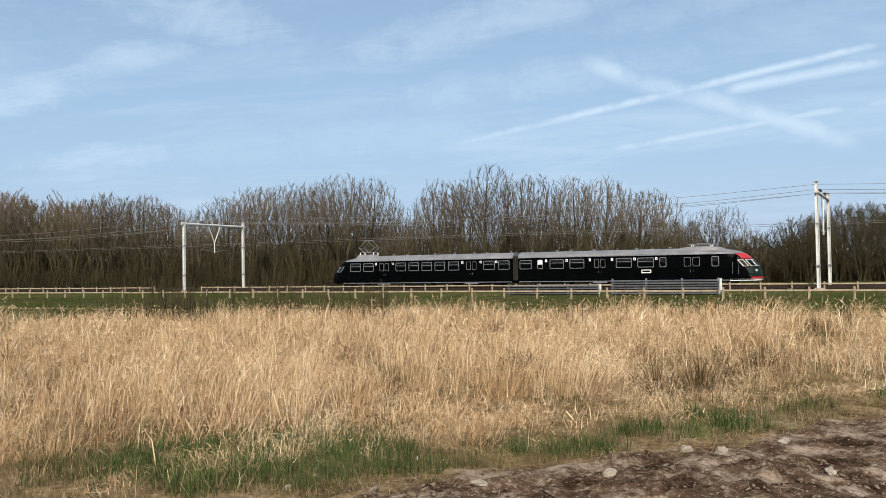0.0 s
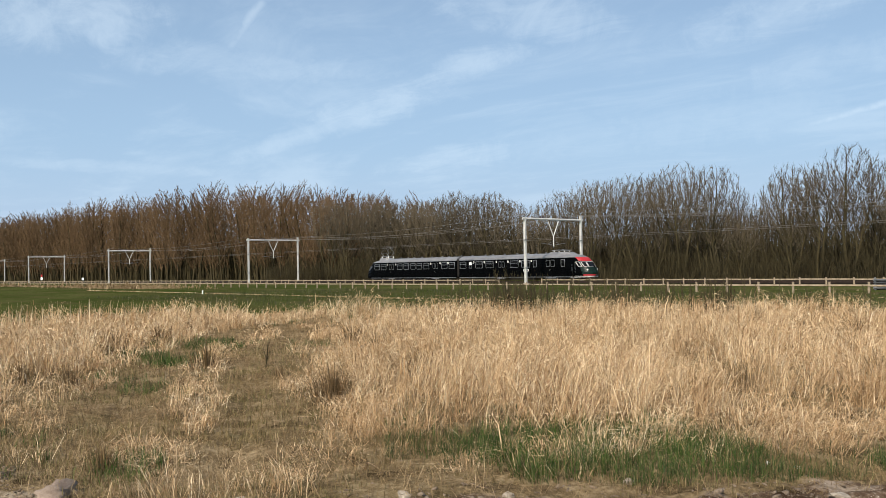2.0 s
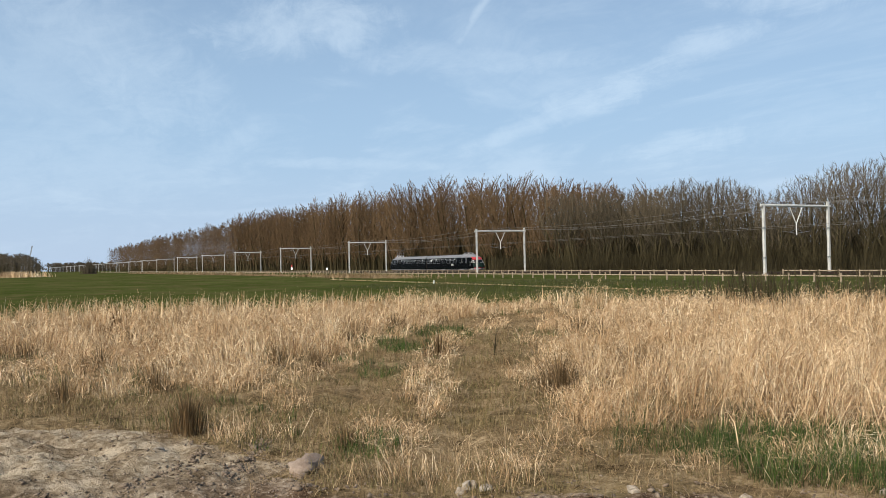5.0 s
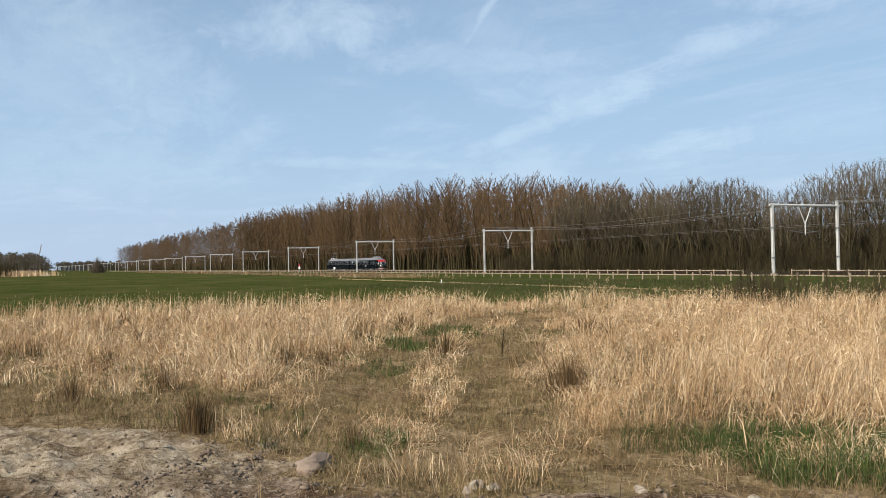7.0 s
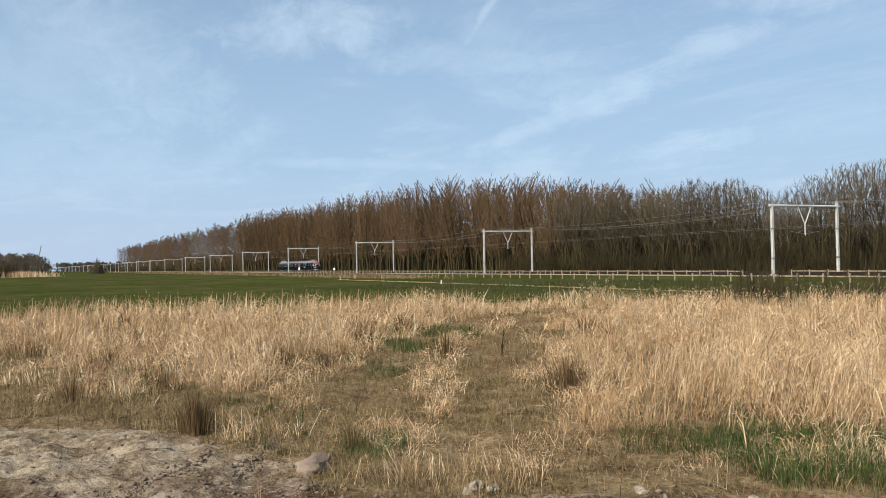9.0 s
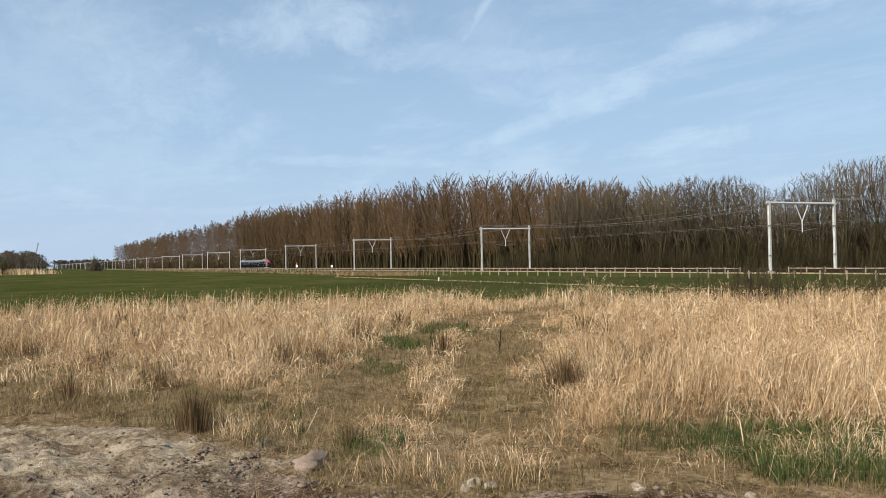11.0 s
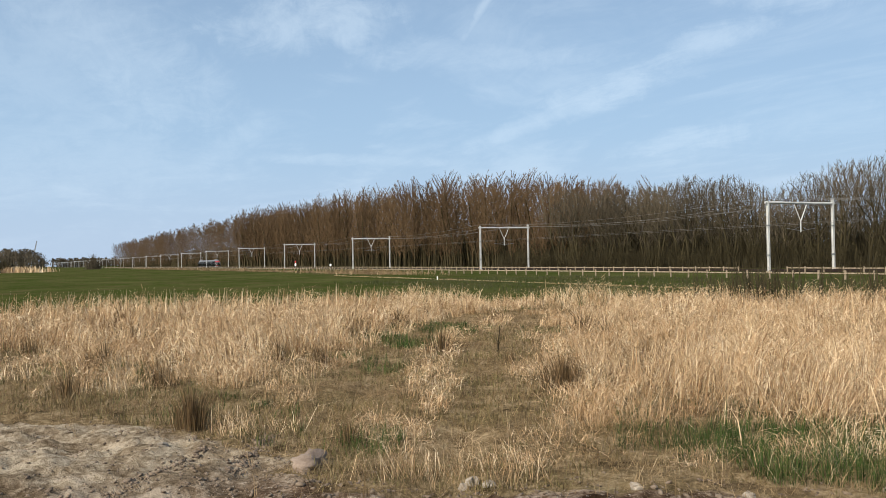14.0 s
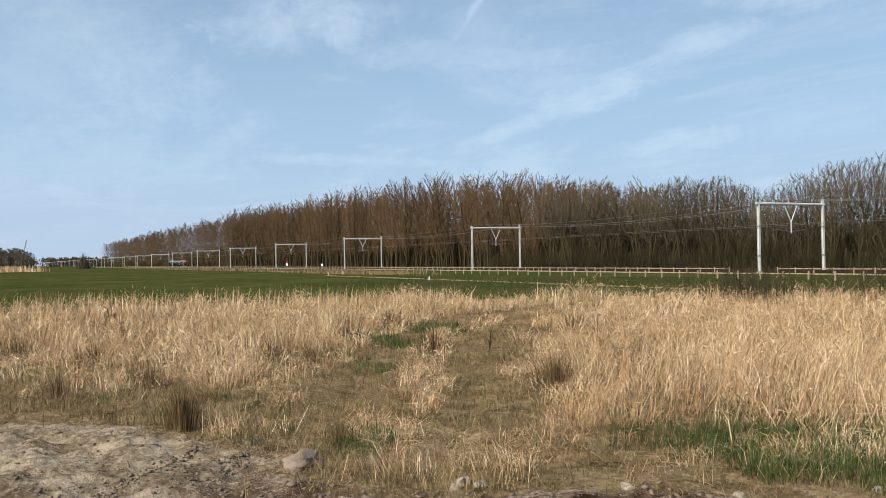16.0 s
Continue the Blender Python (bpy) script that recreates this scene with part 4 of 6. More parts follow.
def add_door(body, x0, x1, side, z0=0.46, z1=2.62, leaves=2):
    """Door leaves a little proud of the wall, with a step below."""
    w = (x1 - x0) / leaves
    for k in range(leaves):
        a, b = x0 + k * w + 0.015, x0 + (k + 1) * w - 0.015
        s = Shape()
        y = side * 1.352
        s.box(a, min(y, y - side * 0.05), z0, b, max(y, y - side * 0.05), z1, 0.015)
        part("door_leaf", s, BLACK_PAINT, body)
        h = Shape()
        hx = b - 0.10 if k == 0 else a + 0.10
        h.tube([(hx, y + side * 0.03, 1.2), (hx, y + side * 0.03, 1.4)], 0.010, 6)
        part("door_handle", h, GALV, body, "thin metal door handle")
    s = Shape()
    ya, yb = side * 1.25, side * 1.5
    s.box(x0 - 0.05, min(ya, yb), 0.30, x1 + 0.05, max(ya, yb), 0.36, 0.01)
    s.box(x0 - 0.05, min(ya, side * 1.30), 0.36, x1 + 0.05, max(ya, side * 1.30), 0.44)
    part("door_step", s, GALV, body, "light metal door step")


def make_bogie(root, x):
    s = Shape()
    for y in (-1.05, 1.05):
        s.box(x - 1.75, y - 0.06, 0.42, x + 1.75, y + 0.06, 0.62, 0.03)
        s.box(x - 0.4, y - 0.09, 0.25, x + 0.4, y + 0.09, 0.5, 0.03)
        for dx in (-1.3, 1.3):
            s.box(x + dx - 0.16, y - 0.1, 0.3, x + dx + 0.16, y + 0.1, 0.58, 0.03)
    s.box(x - 0.25, -1.0, 0.4, x + 0.25, 1.0, 0.6, 0.03)
    b = part("bogie", s, DARK_STEEL, root)
    for dx in (-1.3, 1.3):
        w = Shape()
        for y in (-0.75, 0.75):
            w.tube([(x + dx, y - 0.06, 0.46), (x + dx, y + 0.06, 0.46)], 0.46, 18)
        w.tube([(x + dx, -0.75, 0.46), (x + dx, 0.75, 0.46)], 0.08, 8)
        part("wheelset", w, DARK_STEEL, b)


# windows of the car with the red end, then of the leading car: start, end, kind
TAIL_CAR = [(0.45, 1.65, "pane"), (2.21, 2.77, "glare"), (3.44, 4.81, "pane"), (5.36, 6.76, "pane"), (9.70, 11.13, "pane"), (11.64, 13.09, "pane"), (13.58, 14.17, "narrow"), (17.99, 18.60, "narrow")]
LEAD_CAR = [(-18.51, -17.26, "pane"), (-16.91, -15.68, "pane"), (-13.06, -11.87, "pane"), (-11.54, -10.38, "pane"), (-10.05, -8.90, "pane"), (-8.59, -7.46, "pane"), (-7.08, -5.91, "pane"), (-3.30, -2.11, "pane"), (-1.76, -0.59, "pane")]
DOORS = [("tail", 7.61, 8.82), ("tail", 15.58, 17.10), ("lead", -15.05, -13.75), ("lead", -5.2, -3.95)]


def make_train():
    root = thing("train", "vintage two-car electric train, black with silver roof and red end", "train")
    for flip, name in ((1, "tail"), (-1, "lead")):
        NOSE[0] = 0.0 if flip > 0 else -0.75

        def ring(z, x0=0.28, n=28):
            pts = [end_point(z, 2.0 * i / n) for i in range(n + 1)]
            w = level_half(z)
            return [(x0, -w, z)] + pts + [(x0, w, z)]
        s = Shape()
        levels = [0.44, 0.52, 0.8, 1.2, 1.6, 2.0, 2.3, 2.5, 2.72]
        s.loft([ring(z) for z in levels], closed=True)
        lo, hi = ring(0.44), ring(2.72)
        s.add(lo, [tuple(range(len(lo)))])
        body = part("car_body", mirrored(s, flip), BLACK_PAINT, root, "glossy black car body")
        s = Shape()
        levels = [2.715, 2.78, 2.86, 2.95, 3.03, 3.10, 3.16, 3.21, 3.245, 3.268]
        s.loft([[(x, y * (1.015 if k == 0 else 1), z) for x, y, z in ring(z)] for k, z in enumerate(levels)], closed=True)
        crest = ring(levels[-1])
        s.add(crest, [tuple(range(len(crest)))])
        roof = part("roof", mirrored(s, flip), SILVER, root, "silver-grey painted roof", smooth=False)
        s = Shape()
        for y in (-1.36, 1.36):
            s.box(0.35, min(y, y * 0.985), 0.44, 19.4, max(y, y * 0.985), 0.51, 0.004)
            s.box(0.35, min(y, y * 0.98), 2.695, 19.0, max(y, y * 0.98), 2.725)
        part("trim_strip", mirrored(s, flip), GALV, root, "pale metal trim strips")
        # underframe
        s = Shape()
        s.box(0.4, -0.7, 0.35, 20.5, 0.7, 0.55)
        part("underframe", mirrored(s, flip), DARK_STEEL, root)
        for x0, x1 in ((6.6, 8.6), (9.3, 11.8), (12.4, 13.6)):
            s = Shape()
            s.box(x0, -1.15, 0.16, x1, 1.15, 0.46, 0.05)
            part("equipment_box", mirrored(s, flip), DARK_STEEL, root)
        make_bogie(root, flip * 3.4)
        make_bogie(root, flip * 18.2)
        # roof ventilators
        for x in (1.1, 3.6, 5.0, 7.2, 9.4, 11.2, 12.6, 14.2):
            s = Shape()
            s.tube([(x, 0.35, 3.2), (x, 0.35, 3.36), (x, 0.35, 3.36), (x, 0.35, 3.42)], [0.09, 0.09, 0.17, 0.05], 8)
            part("roof_vent", mirrored(s, flip), SILVER, roof, "grey roof ventilator")
        # cab glass and the rounded end
        edge = GALV
        for k, (u0, u1) in enumerate(((0.30, 0.44), (0.52, 0.74), (0.78, 1.22), (1.26, 1.48), (1.56, 1.70))):
            a, b = Shape(), Shape()
            end_patch(a, u0 - 0.012, u1 + 0.012, 1.63, 2.20, 0.018, 0.03)
            end_patch(b, u0 + 0.015, u1 - 0.015, 1.66, 2.17, 0.026, 0.02)
            part("cab_window_frame", mirrored(a, flip), MAST if flip > 0 else edge, body, "white cab window frame" if flip > 0 else "")
            part("cab_window_pane", mirrored(b, flip), GLASS, body)
        if flip > 0:
            s = Shape()
            end_patch(s, 0.46, 1.54, 2.28, 2.74, 0.014, 0.03, 24, 3)
            part("red_band", s, RED, body, "red band above the cab windows")
            s = Shape()
            end_patch(s, 0.40, 1.60, 0.58, 0.74, 0.016, 0.03, 24)
            part("red_stripe", s, RED, body, "red stripe round the end")
            s = Shape()
            end_patch(s, 0.34, 1.66, 0.76, 1.57, 0.012, 0.03, 24, 3)
            part("nose_panel", s, NOSE_GREEN, body, "dark green panel below the cab windows")
            s = Shape()
            end_patch(s, 0.0, 2.0, 0.42, 0.565, 0.02, 0.04, 24)
            part("white_stripe", s, WHITE, body, "white stripe round the foot of the end")
            for u in (0.62, 1.38):
                p = Vector(end_point(1.28, u, 0.0))
                d = Vector((0.8, -0.6 if u < 1 else 0.6, 0))
                s = Shape()
                s.tube([p - d * 0.05, p + d * 0.05, p + d * 0.06], [0.10, 0.10, 0.08], 12)
                part("headlight", s, MAST, body, "round headlight")
            s = Shape()
            s.tube([(21.7, 0, 0.62), (22.25, 0, 0.62)], 0.07, 8)
            s.box(22.2, -0.18, 0.52, 22.32, 0.18, 0.74, 0.03)
            part("coupler", s, DARK_STEEL, root)
        else:
            s = Shape()
            s.tube([(-21.7, 0, 0.62), (-22.25, 0, 0.62)], 0.07, 8)
            part("coupler", s, DARK_STEEL, root)
        for side in (-1, 1):
            for x0, x1, kind in (TAIL_CAR if flip > 0 else LEAD_CAR):
                # one white pane paints a bright reflection into its window
                add_window(body, x0, x1, 1.66, 2.52, side, bar=kind == "pane", pane_mat=WHITE if kind == "glare" else None)
            for car, x0, x1 in DOORS:
                if car == name:
                    add_door(body, x0, x1, side)
                    mid = (x0 + x1) / 2
                    add_window(body, x0 + 0.10, mid - 0.07, 1.70, 2.48, side, 0.035, False, r=0.07)
                    add_window(body, mid + 0.07, x1 - 0.10, 1.70, 2.48, side, 0.035, False, r=0.07)
            # small white plates between the windows
            for x in ((3.08, 5.08, 7.3, 9.35, 11.38, 13.3) if flip > 0 else (-15.4, -13.4, -5.55, -3.6, -1.95)):
                s = Shape()
                y = side * level_half(2.4)
                s.box(x - 0.10, min(y, y + side * 0.012), 2.30, x + 0.10, max(y, y + side * 0.012), 2.54)
                part("class_plate", s, WHITE, body, "small white plate")
                s = Shape()
                s.box(x - 0.035, min(y, y + side * 0.016), 2.35, x + 0.035, max(y, y + side * 0.016), 2.49)
                part("plate_mark", s, DARK_STEEL, body)
            if flip > 0:
                s = Shape()
                y = side * (level_half(1.2) + 0.004)
                o = side * 0.012
                a, b = rounded_ring(11.98, 12.84, 1.15, 1.46, 0.06, y + o), rounded_ring(12.05, 12.77, 1.22, 1.39, 0.04, y + o)
                s.loft([[(p[0], y - o, p[2]) for p in a], a, b, [(p[0], y - o, p[2]) for p in b]], closed=True)
                part("board_frame", s, WHITE, body, "white-framed name board")
                s = Shape()
                s.box(19.75, min(side * 1.32, side * 1.352), 0.5, 20.1, max(side * 1.32, side * 1.352), 2.55, 0.01)
                part("cab_door", s, BLACK_PAINT, body)
                h = Shape()
                for x in (19.7, 20.15):
                    h.tube([(x, side * 1.39, 1.0), (x, side * 1.39, 2.0)], 0.015, 6)
                part("handrail", h, GALV, body)
    # bellows between the cars
    s = Shape()
    for k in range(5):
        x = -0.26 + k * 0.13
        w = 0.0 if k % 2 else 0.06
        s.box(x - 0.055, -1.1 - w, 0.6, x + 0.055, 1.1 + w, 2.85 + w, 0.02)
    part("bellows", s, DARK_STEEL, root, "dark folded bellows between the cars")
    # fairing with a lowered pantograph on the red-ended car
    s = Shape()
    rings = []
    for x, w, h in ((14.7, 0.25, 3.22), (15.3, 0.7, 3.30), (16.0, 0.85, 3.40), (17.8, 0.85, 3.41), (18.5, 0.72, 3.33), (19.1, 0.35, 3.10)):
        rings.append([(x, -w - 0.15, 3.0), (x, -w, (h + 3.1) / 2), (x, -w * 0.8, h), (x, w * 0.8, h), (x, w, (h + 3.1) / 2), (x, w + 0.15, 3.0)])
    s.loft(rings, caps=True)
    part("roof_fairing", s, SILVER, root, "raised silver roof fairing")

    def pantograph(xc, zb, knee, rise, name, label):
        s = Shape()
        for y in (-0.45, 0.45):
            s.tube([(xc - 0.9, y, zb), (xc + 0.9, y, zb)], 0.03, 6)
            s.tube([(xc - 0.25, y, zb), (xc - knee, y * 1.1, zb + rise * 0.38)], 0.028, 6)
            s.tube([(xc + 0.25, y, zb), (xc + knee, y * 1.1, zb + rise * 0.38)], 0.028, 6)
            s.tube([(xc - knee, y * 1.1, zb + rise * 0.38), (xc - 0.08, y * 0.8, zb + rise)], 0.022, 6)
            s.tube([(xc + knee, y * 1.1, zb + rise * 0.38), (xc + 0.08, y * 0.8, zb + rise)], 0.022, 6)
        for x in (-0.9, -0.3, 0.3, 0.9):
            s.tube([(xc + x, -0.45, zb), (xc + x, 0.45, zb)], 0.025, 6)
        for x in (-knee, knee):
            s.tube([(xc + x, -0.5, zb + rise * 0.38), (xc + x, 0.5, zb + rise * 0.38)], 0.022, 6)
        for x in (-0.12, 0.12):
            s.tube([(xc + x, -0.95, zb + rise - 0.12), (xc + x, -0.7, zb + rise), (xc + x, 0.7, zb + rise), (xc + x, 0.95, zb + rise - 0.12)], 0.025, 6)
        pan = part(name, s, GALV, root, label)
        for x in (-0.8, 0.8):
            for y in (-0.45, 0.45):
                k = Shape()
                k.tube([(xc + x, y, zb - 0.3), (xc + x, y, zb - 0.2), (xc + x, y, zb - 0.1), (xc + x, y, zb)], [0.05, 0.08, 0.05, 0.06], 8)
                part("insulator", k, WHITE, pan, "pale insulator")

    pantograph(17.0, 3.54, 1.15, 0.12, "lowered_pantograph", "folded pantograph on the fairing")
    s = Shape()
    rings = []
    for x, w, h in ((-18.4, 0.3, 3.2), (-17.9, 0.8, 3.42), (-16.4, 0.8, 3.44), (-15.9, 0.3, 3.24)):
        rings.append([(x, -w - 0.1, 3.05), (x, -w, (h + 3.1) / 2), (x, -w * 0.8, h), (x, w * 0.8, h), (x, w, (h + 3.1) / 2), (x, w + 0.1, 3.05)])
    s.loft(rings, caps=True)
    part("pantograph_base", s, SILVER, root)
    pantograph(-17.0, 3.66, 0.95, 1.27, "raised_pantograph", "raised diamond pantograph touching the wire")
    return root



train = make_train()


# ---- trees ----
def branch_points(rng, start, way, length, bend, n, lift):
    pts = [Vector(start)]
    d = Vector(way).normalized()
    for _ in range(n):
        d = (d + Vector((rng.uniform(-bend, bend), rng.uniform(-bend, bend), rng.uniform(-bend, bend) + lift))).normalized()
        pts.append(pts[-1] + d * length / n)
    return pts


def spike(s, a, b, r):
    """A twig: a slim pointed slip."""
    a, b = Vector(a), Vector(b)
    u = (b - a).cross(Vector((a.y * 7 % 1 - 0.5, a.x * 5 % 1 - 0.5, 0.6))).normalized()
    k = len(s.v)
    s.v.extend((tuple(a + u * r), tuple(a - u * r), tuple(b)))
    s.f.append((k, k + 1, k + 2))


def wood_mesh(name, p, q, r0, r1, sides, tips, mat):
    """Branches as tapering prisms from p to q (two sides: slim strips), and tips: twigs of three corners each."""
    d = q - p
    d = d / np.maximum(np.linalg.norm(d, axis=1), 1e-6)[:, None]
    side = np.where((np.abs(d[:, 2]) < 0.9)[:, None], np.array([[0.3, 0.2, 1.0]]), np.array([[1.0, 0.1, 0.0]]))
    a = np.cross(d, side)
    a /= np.linalg.norm(a, axis=1)[:, None]
    b = np.cross(d, a)
    rows = []
    for end, r in ((p, r0), (q, r1)):
        for k in range(sides):
            t = 2 * math.pi * k / sides + 0.6
            rows.append(end + (a * math.cos(t) + b * math.sin(t)) * r[:, None])
    v = np.stack(rows, 1).reshape(-1, 3)
    base = np.arange(len(p))[:, None] * sides * 2
    faces = [[k, (k + 1) % sides, sides + (k + 1) % sides, sides + k] for k in range(sides if sides > 2 else 1)]
    loops = np.concatenate([base + np.array([f]) for f in faces], 1).reshape(-1)
    sizes = np.full(len(p) * len(faces), 4)
    if len(tips):
        loops = np.concatenate([loops, len(v) + np.arange(len(tips))])
        sizes = np.concatenate([sizes, np.full(len(tips) // 3, 3)])
        v = np.concatenate([v, tips])
    return fast_mesh(name, v, loops, sizes, mat)


def tree_meshes(seed, mat, crown_mat, height, width, stems, low, leader, step, points, rise, lobes, twigs, twig_len, twig_r, power=2.3, peak=0.55):
    """A bare tree whose branches grow towards points strewn through its crown, so that they fill it up to a rounded outline."""
    rng = np.random.RandomState(seed)
    # points of the crown: some rounded lobes about the middle
    t = rng.uniform(0, 1, points * 3)
    ang = rng.uniform(0, 2 * math.pi, points * 3)
    out = np.where(t > peak, np.sqrt(np.clip(1 - ((t - peak) / (1 - peak)) ** 2, 0, 1)), 0.30 + 0.70 * np.sin(np.clip(t / peak, 0, 1) * math.pi / 2))
    lobe = 1 + lobes * np.sin(ang * 3 + rng.uniform(0, 6)) * np.sin(t * 7 + rng.uniform(0, 6))
    keep = rng.uniform(0, 1, len(t)) < out ** 1.6
    t, ang, out, lobe = (z[keep][:points] for z in (t, ang, out, lobe))
    rad = width / 2 * out * lobe * rng.uniform(0, 1, len(t)) ** 0.42
    goal = np.stack([rad * np.cos(ang), rad * np.sin(ang), height * (low + (1 - low) * t)], -1)
    # stems that rise into the crown
    nodes, parent = [np.array([0.0, 0.0, -0.2])], [-1]
    for k in range(stems):
        a = 2 * math.pi * (k + rng.uniform(-0.25, 0.25)) / stems
        lean = 0.02 if stems == 1 else rng.uniform(0.10, 0.24)
        p = np.array([math.cos(a) * 0.25 * (stems > 1), math.sin(a) * 0.25 * (stems > 1), 0.1])
        last = 0
        top = height * leader * rng.uniform(0.85, 1.1)
        d = np.array([math.cos(a) * lean, math.sin(a) * lean, 1.0])
        while p[2] < top:
            nodes.append(p)
            parent.append(last)
            last = len(nodes) - 1
            d = d + np.array([rng.normal(0, 0.05), rng.normal(0, 0.05), 0.02])
            p = p + d / np.linalg.norm(d) * step * 1.2
    nodes, parent = np.array(nodes), list(parent)
    way = np.tile(np.array([[0.0, 0.0, 1.0]]), (len(nodes), 1))
    best = np.full(len(goal), 1e9)
    near = np.zeros(len(goal), int)

    def meet(first):
        g = goal[:, None, :] - nodes[None, first:, :]
        flat = np.hypot(g[..., 0], g[..., 1])
        cost = (g ** 2).sum(-1) + 2.5 * np.maximum(rise * flat - g[..., 2], 0) ** 2
        j = cost.argmin(1)
        c = cost[np.arange(len(goal)), j]
        less = c < best
        best[less], near[less] = c[less], j[less] + first

    alive = np.ones(len(goal), bool)
    kids = np.zeros(len(nodes), int)
    first = 0
    for _ in range(70):
        meet(first)
        for k in range(first, len(nodes), 400):
            alive &= ((goal[:, None, :] - nodes[None, k:k + 400, :]) ** 2).sum(-1).min(1) > (step * 1.2) ** 2
        if alive.sum() < 4:
            break
        g = goal[alive] - nodes[near[alive]]
        g /= np.linalg.norm(g, axis=1)[:, None]
        pull = np.zeros_like(nodes)
        np.add.at(pull, near[alive], g)
        who = np.flatnonzero((np.abs(pull).sum(1) > 1e-6) & (kids < 3))
        if not len(who):
            break
        kids[who] += 1
        d = pull[who] / np.linalg.norm(pull[who], axis=1)[:, None] + 0.55 * way[who] + rng.normal(0, 0.09, (len(who), 3))
        d[:, 2] += 0.12
        d /= np.linalg.norm(d, axis=1)[:, None]
        first = len(nodes)
        nodes = np.concatenate([nodes, nodes[who] + d * step])
        way = np.concatenate([way, d])
        parent += list(who)
        kids = np.concatenate([kids, np.zeros(len(who), int)])
        if len(nodes) > 3 * points:
            break
    par = np.array(parent)
    n = len(nodes)
    load = np.zeros(n)
    tip = np.ones(n, bool)
    tip[par[par >= 0]] = False
    load[tip] = twig_r ** power
    for i in range(n - 1, -1, -1):
        if par[i] >= 0:
            load[par[i]] += load[i]
    r = np.maximum(load, twig_r ** power) ** (1 / power)
    r = np.minimum(r, 0.016 * height + 0.02)
    seg = np.flatnonzero(par >= 0)
    p, q, rp, rq = nodes[par[seg]], nodes[seg], np.minimum(r[par[seg]], r[seg] * 1.3), r[seg]
    thick = rq > twig_r * 2.4
    # twigs along the thin wood, and at its ends
    thin = seg[~thick]
    m = np.concatenate([np.repeat(thin, twigs), np.repeat(np.flatnonzero(tip), 2)])
    d = way[m] * 0.9 + rng.normal(0, 0.45, (len(m), 3))
    d[:, 2] += 0.25
    d /= np.linalg.norm(d, axis=1)[:, None]
    o = nodes[m] - way[m] * step * rng.uniform(0, 1, len(m))[:, None]
    u = np.cross(d, rng.normal(0, 1, (len(m), 3)))
    u /= np.linalg.norm(u, axis=1)[:, None]
    e = o + d * (twig_len * rng.uniform(0.45, 1.15, len(m)))[:, None]
    tips = np.stack([o + u * twig_r, o - u * twig_r, e], 1).reshape(-1, 3)
    # trunk and limbs: one connected skin, a ring of four corners at each node
    a = np.cross(way, np.array([1.0, 0.13, 0.07]))
    a /= np.maximum(np.linalg.norm(a, axis=1), 1e-6)[:, None]
    b = np.cross(way, a)
    big = seg[thick]
    used, at = np.unique(np.concatenate([big, par[big]]), return_inverse=True)
    rings = np.stack([nodes[used] + (a[used] * c + b[used] * e) * r[used][:, None] for c, e in ((1, 0), (0, 1), (-1, 0), (0, -1))], 1).reshape(-1, 3)
    child, root = at[:len(big)] * 4, at[len(big):] * 4
    loops = np.concatenate([np.stack([root + k, root + (k + 1) % 4, child + (k + 1) % 4, child + k], 1) for k in range(4)]).reshape(-1)
    trunk = fast_mesh("trunk", rings, loops, np.full(len(big) * 4, 4), mat)
    crown = wood_mesh("crown", p[~thick], q[~thick], rp[~thick], rq[~thick], 2, tips, crown_mat)
    return trunk, crown


def tree_kinds(name, mat, crown_mat, label, seeds, **shape):
    return [(name, label, *tree_meshes(s, mat, crown_mat, **shape), shape["height"]) for s in seeds]


def plant(kind, x, y, height, turn, group):
    name, label, trunk, crown, h = kind
    k = height / h
    root = tagged(new(name, trunk), label, "tree", group)
    root.matrix_basis = pose(x, y, BASE, 0, 0, turn) @ Matrix.Diagonal((k * 0.9 + 0.1, k * 0.9 + 0.1, k, 1))
    c = new("crown", crown)
    c.parent = root
    return root


FIELD_TREES = tree_kinds("bare_tree", BARK_DARK, BARK, "bare grey-brown deciduous tree behind the railway", (1, 2, 3, 4, 5, 9),
                         height=12.5, width=6.8, stems=3, low=0.30, leader=0.40, step=0.42, points=1200, rise=1.1, lobes=0.15, twigs=3, twig_len=0.65, twig_r=0.0185, power=2.1)
REAR_TREES = tree_kinds("bare_tree", BARK_DARK, BARK, "bare grey-brown deciduous tree deeper in the wood", (6, 7, 8),
                        height=12.5, width=7.4, stems=2, low=0.25, leader=0.45, step=0.55, points=700, rise=1.1, lobes=0.15, twigs=3, twig_len=0.75, twig_r=0.021, power=2.2)
POPLARS = tree_kinds("bare_poplar", BARK_DARK, BARK_RED, "tall bare reddish-brown poplar in the plantation", (11, 12, 13, 15),
                     height=22.0, width=6.2, stems=1, low=0.12, leader=0.85, step=0.7, points=1000, rise=1.8, lobes=0.1, twigs=7, twig_len=0.75, twig_r=0.031, peak=0.42)
REAR_POPLARS = tree_kinds("bare_poplar", BARK_DARK, BARK_RED, "tall bare reddish-brown poplar deeper in the plantation", (16, 17, 18),
                          height=22.0, width=6.4, stems=1, low=0.12, leader=0.85, step=0.95, points=520, rise=1.8, lobes=0.1, twigs=8, twig_len=0.95, twig_r=0.042, peak=0.42)
# shrubs in the dark bark, which includes the shade at the trees' feet
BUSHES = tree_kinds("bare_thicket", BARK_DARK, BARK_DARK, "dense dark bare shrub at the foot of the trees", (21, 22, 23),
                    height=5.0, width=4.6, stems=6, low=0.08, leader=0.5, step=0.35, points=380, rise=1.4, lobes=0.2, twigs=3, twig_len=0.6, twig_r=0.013)
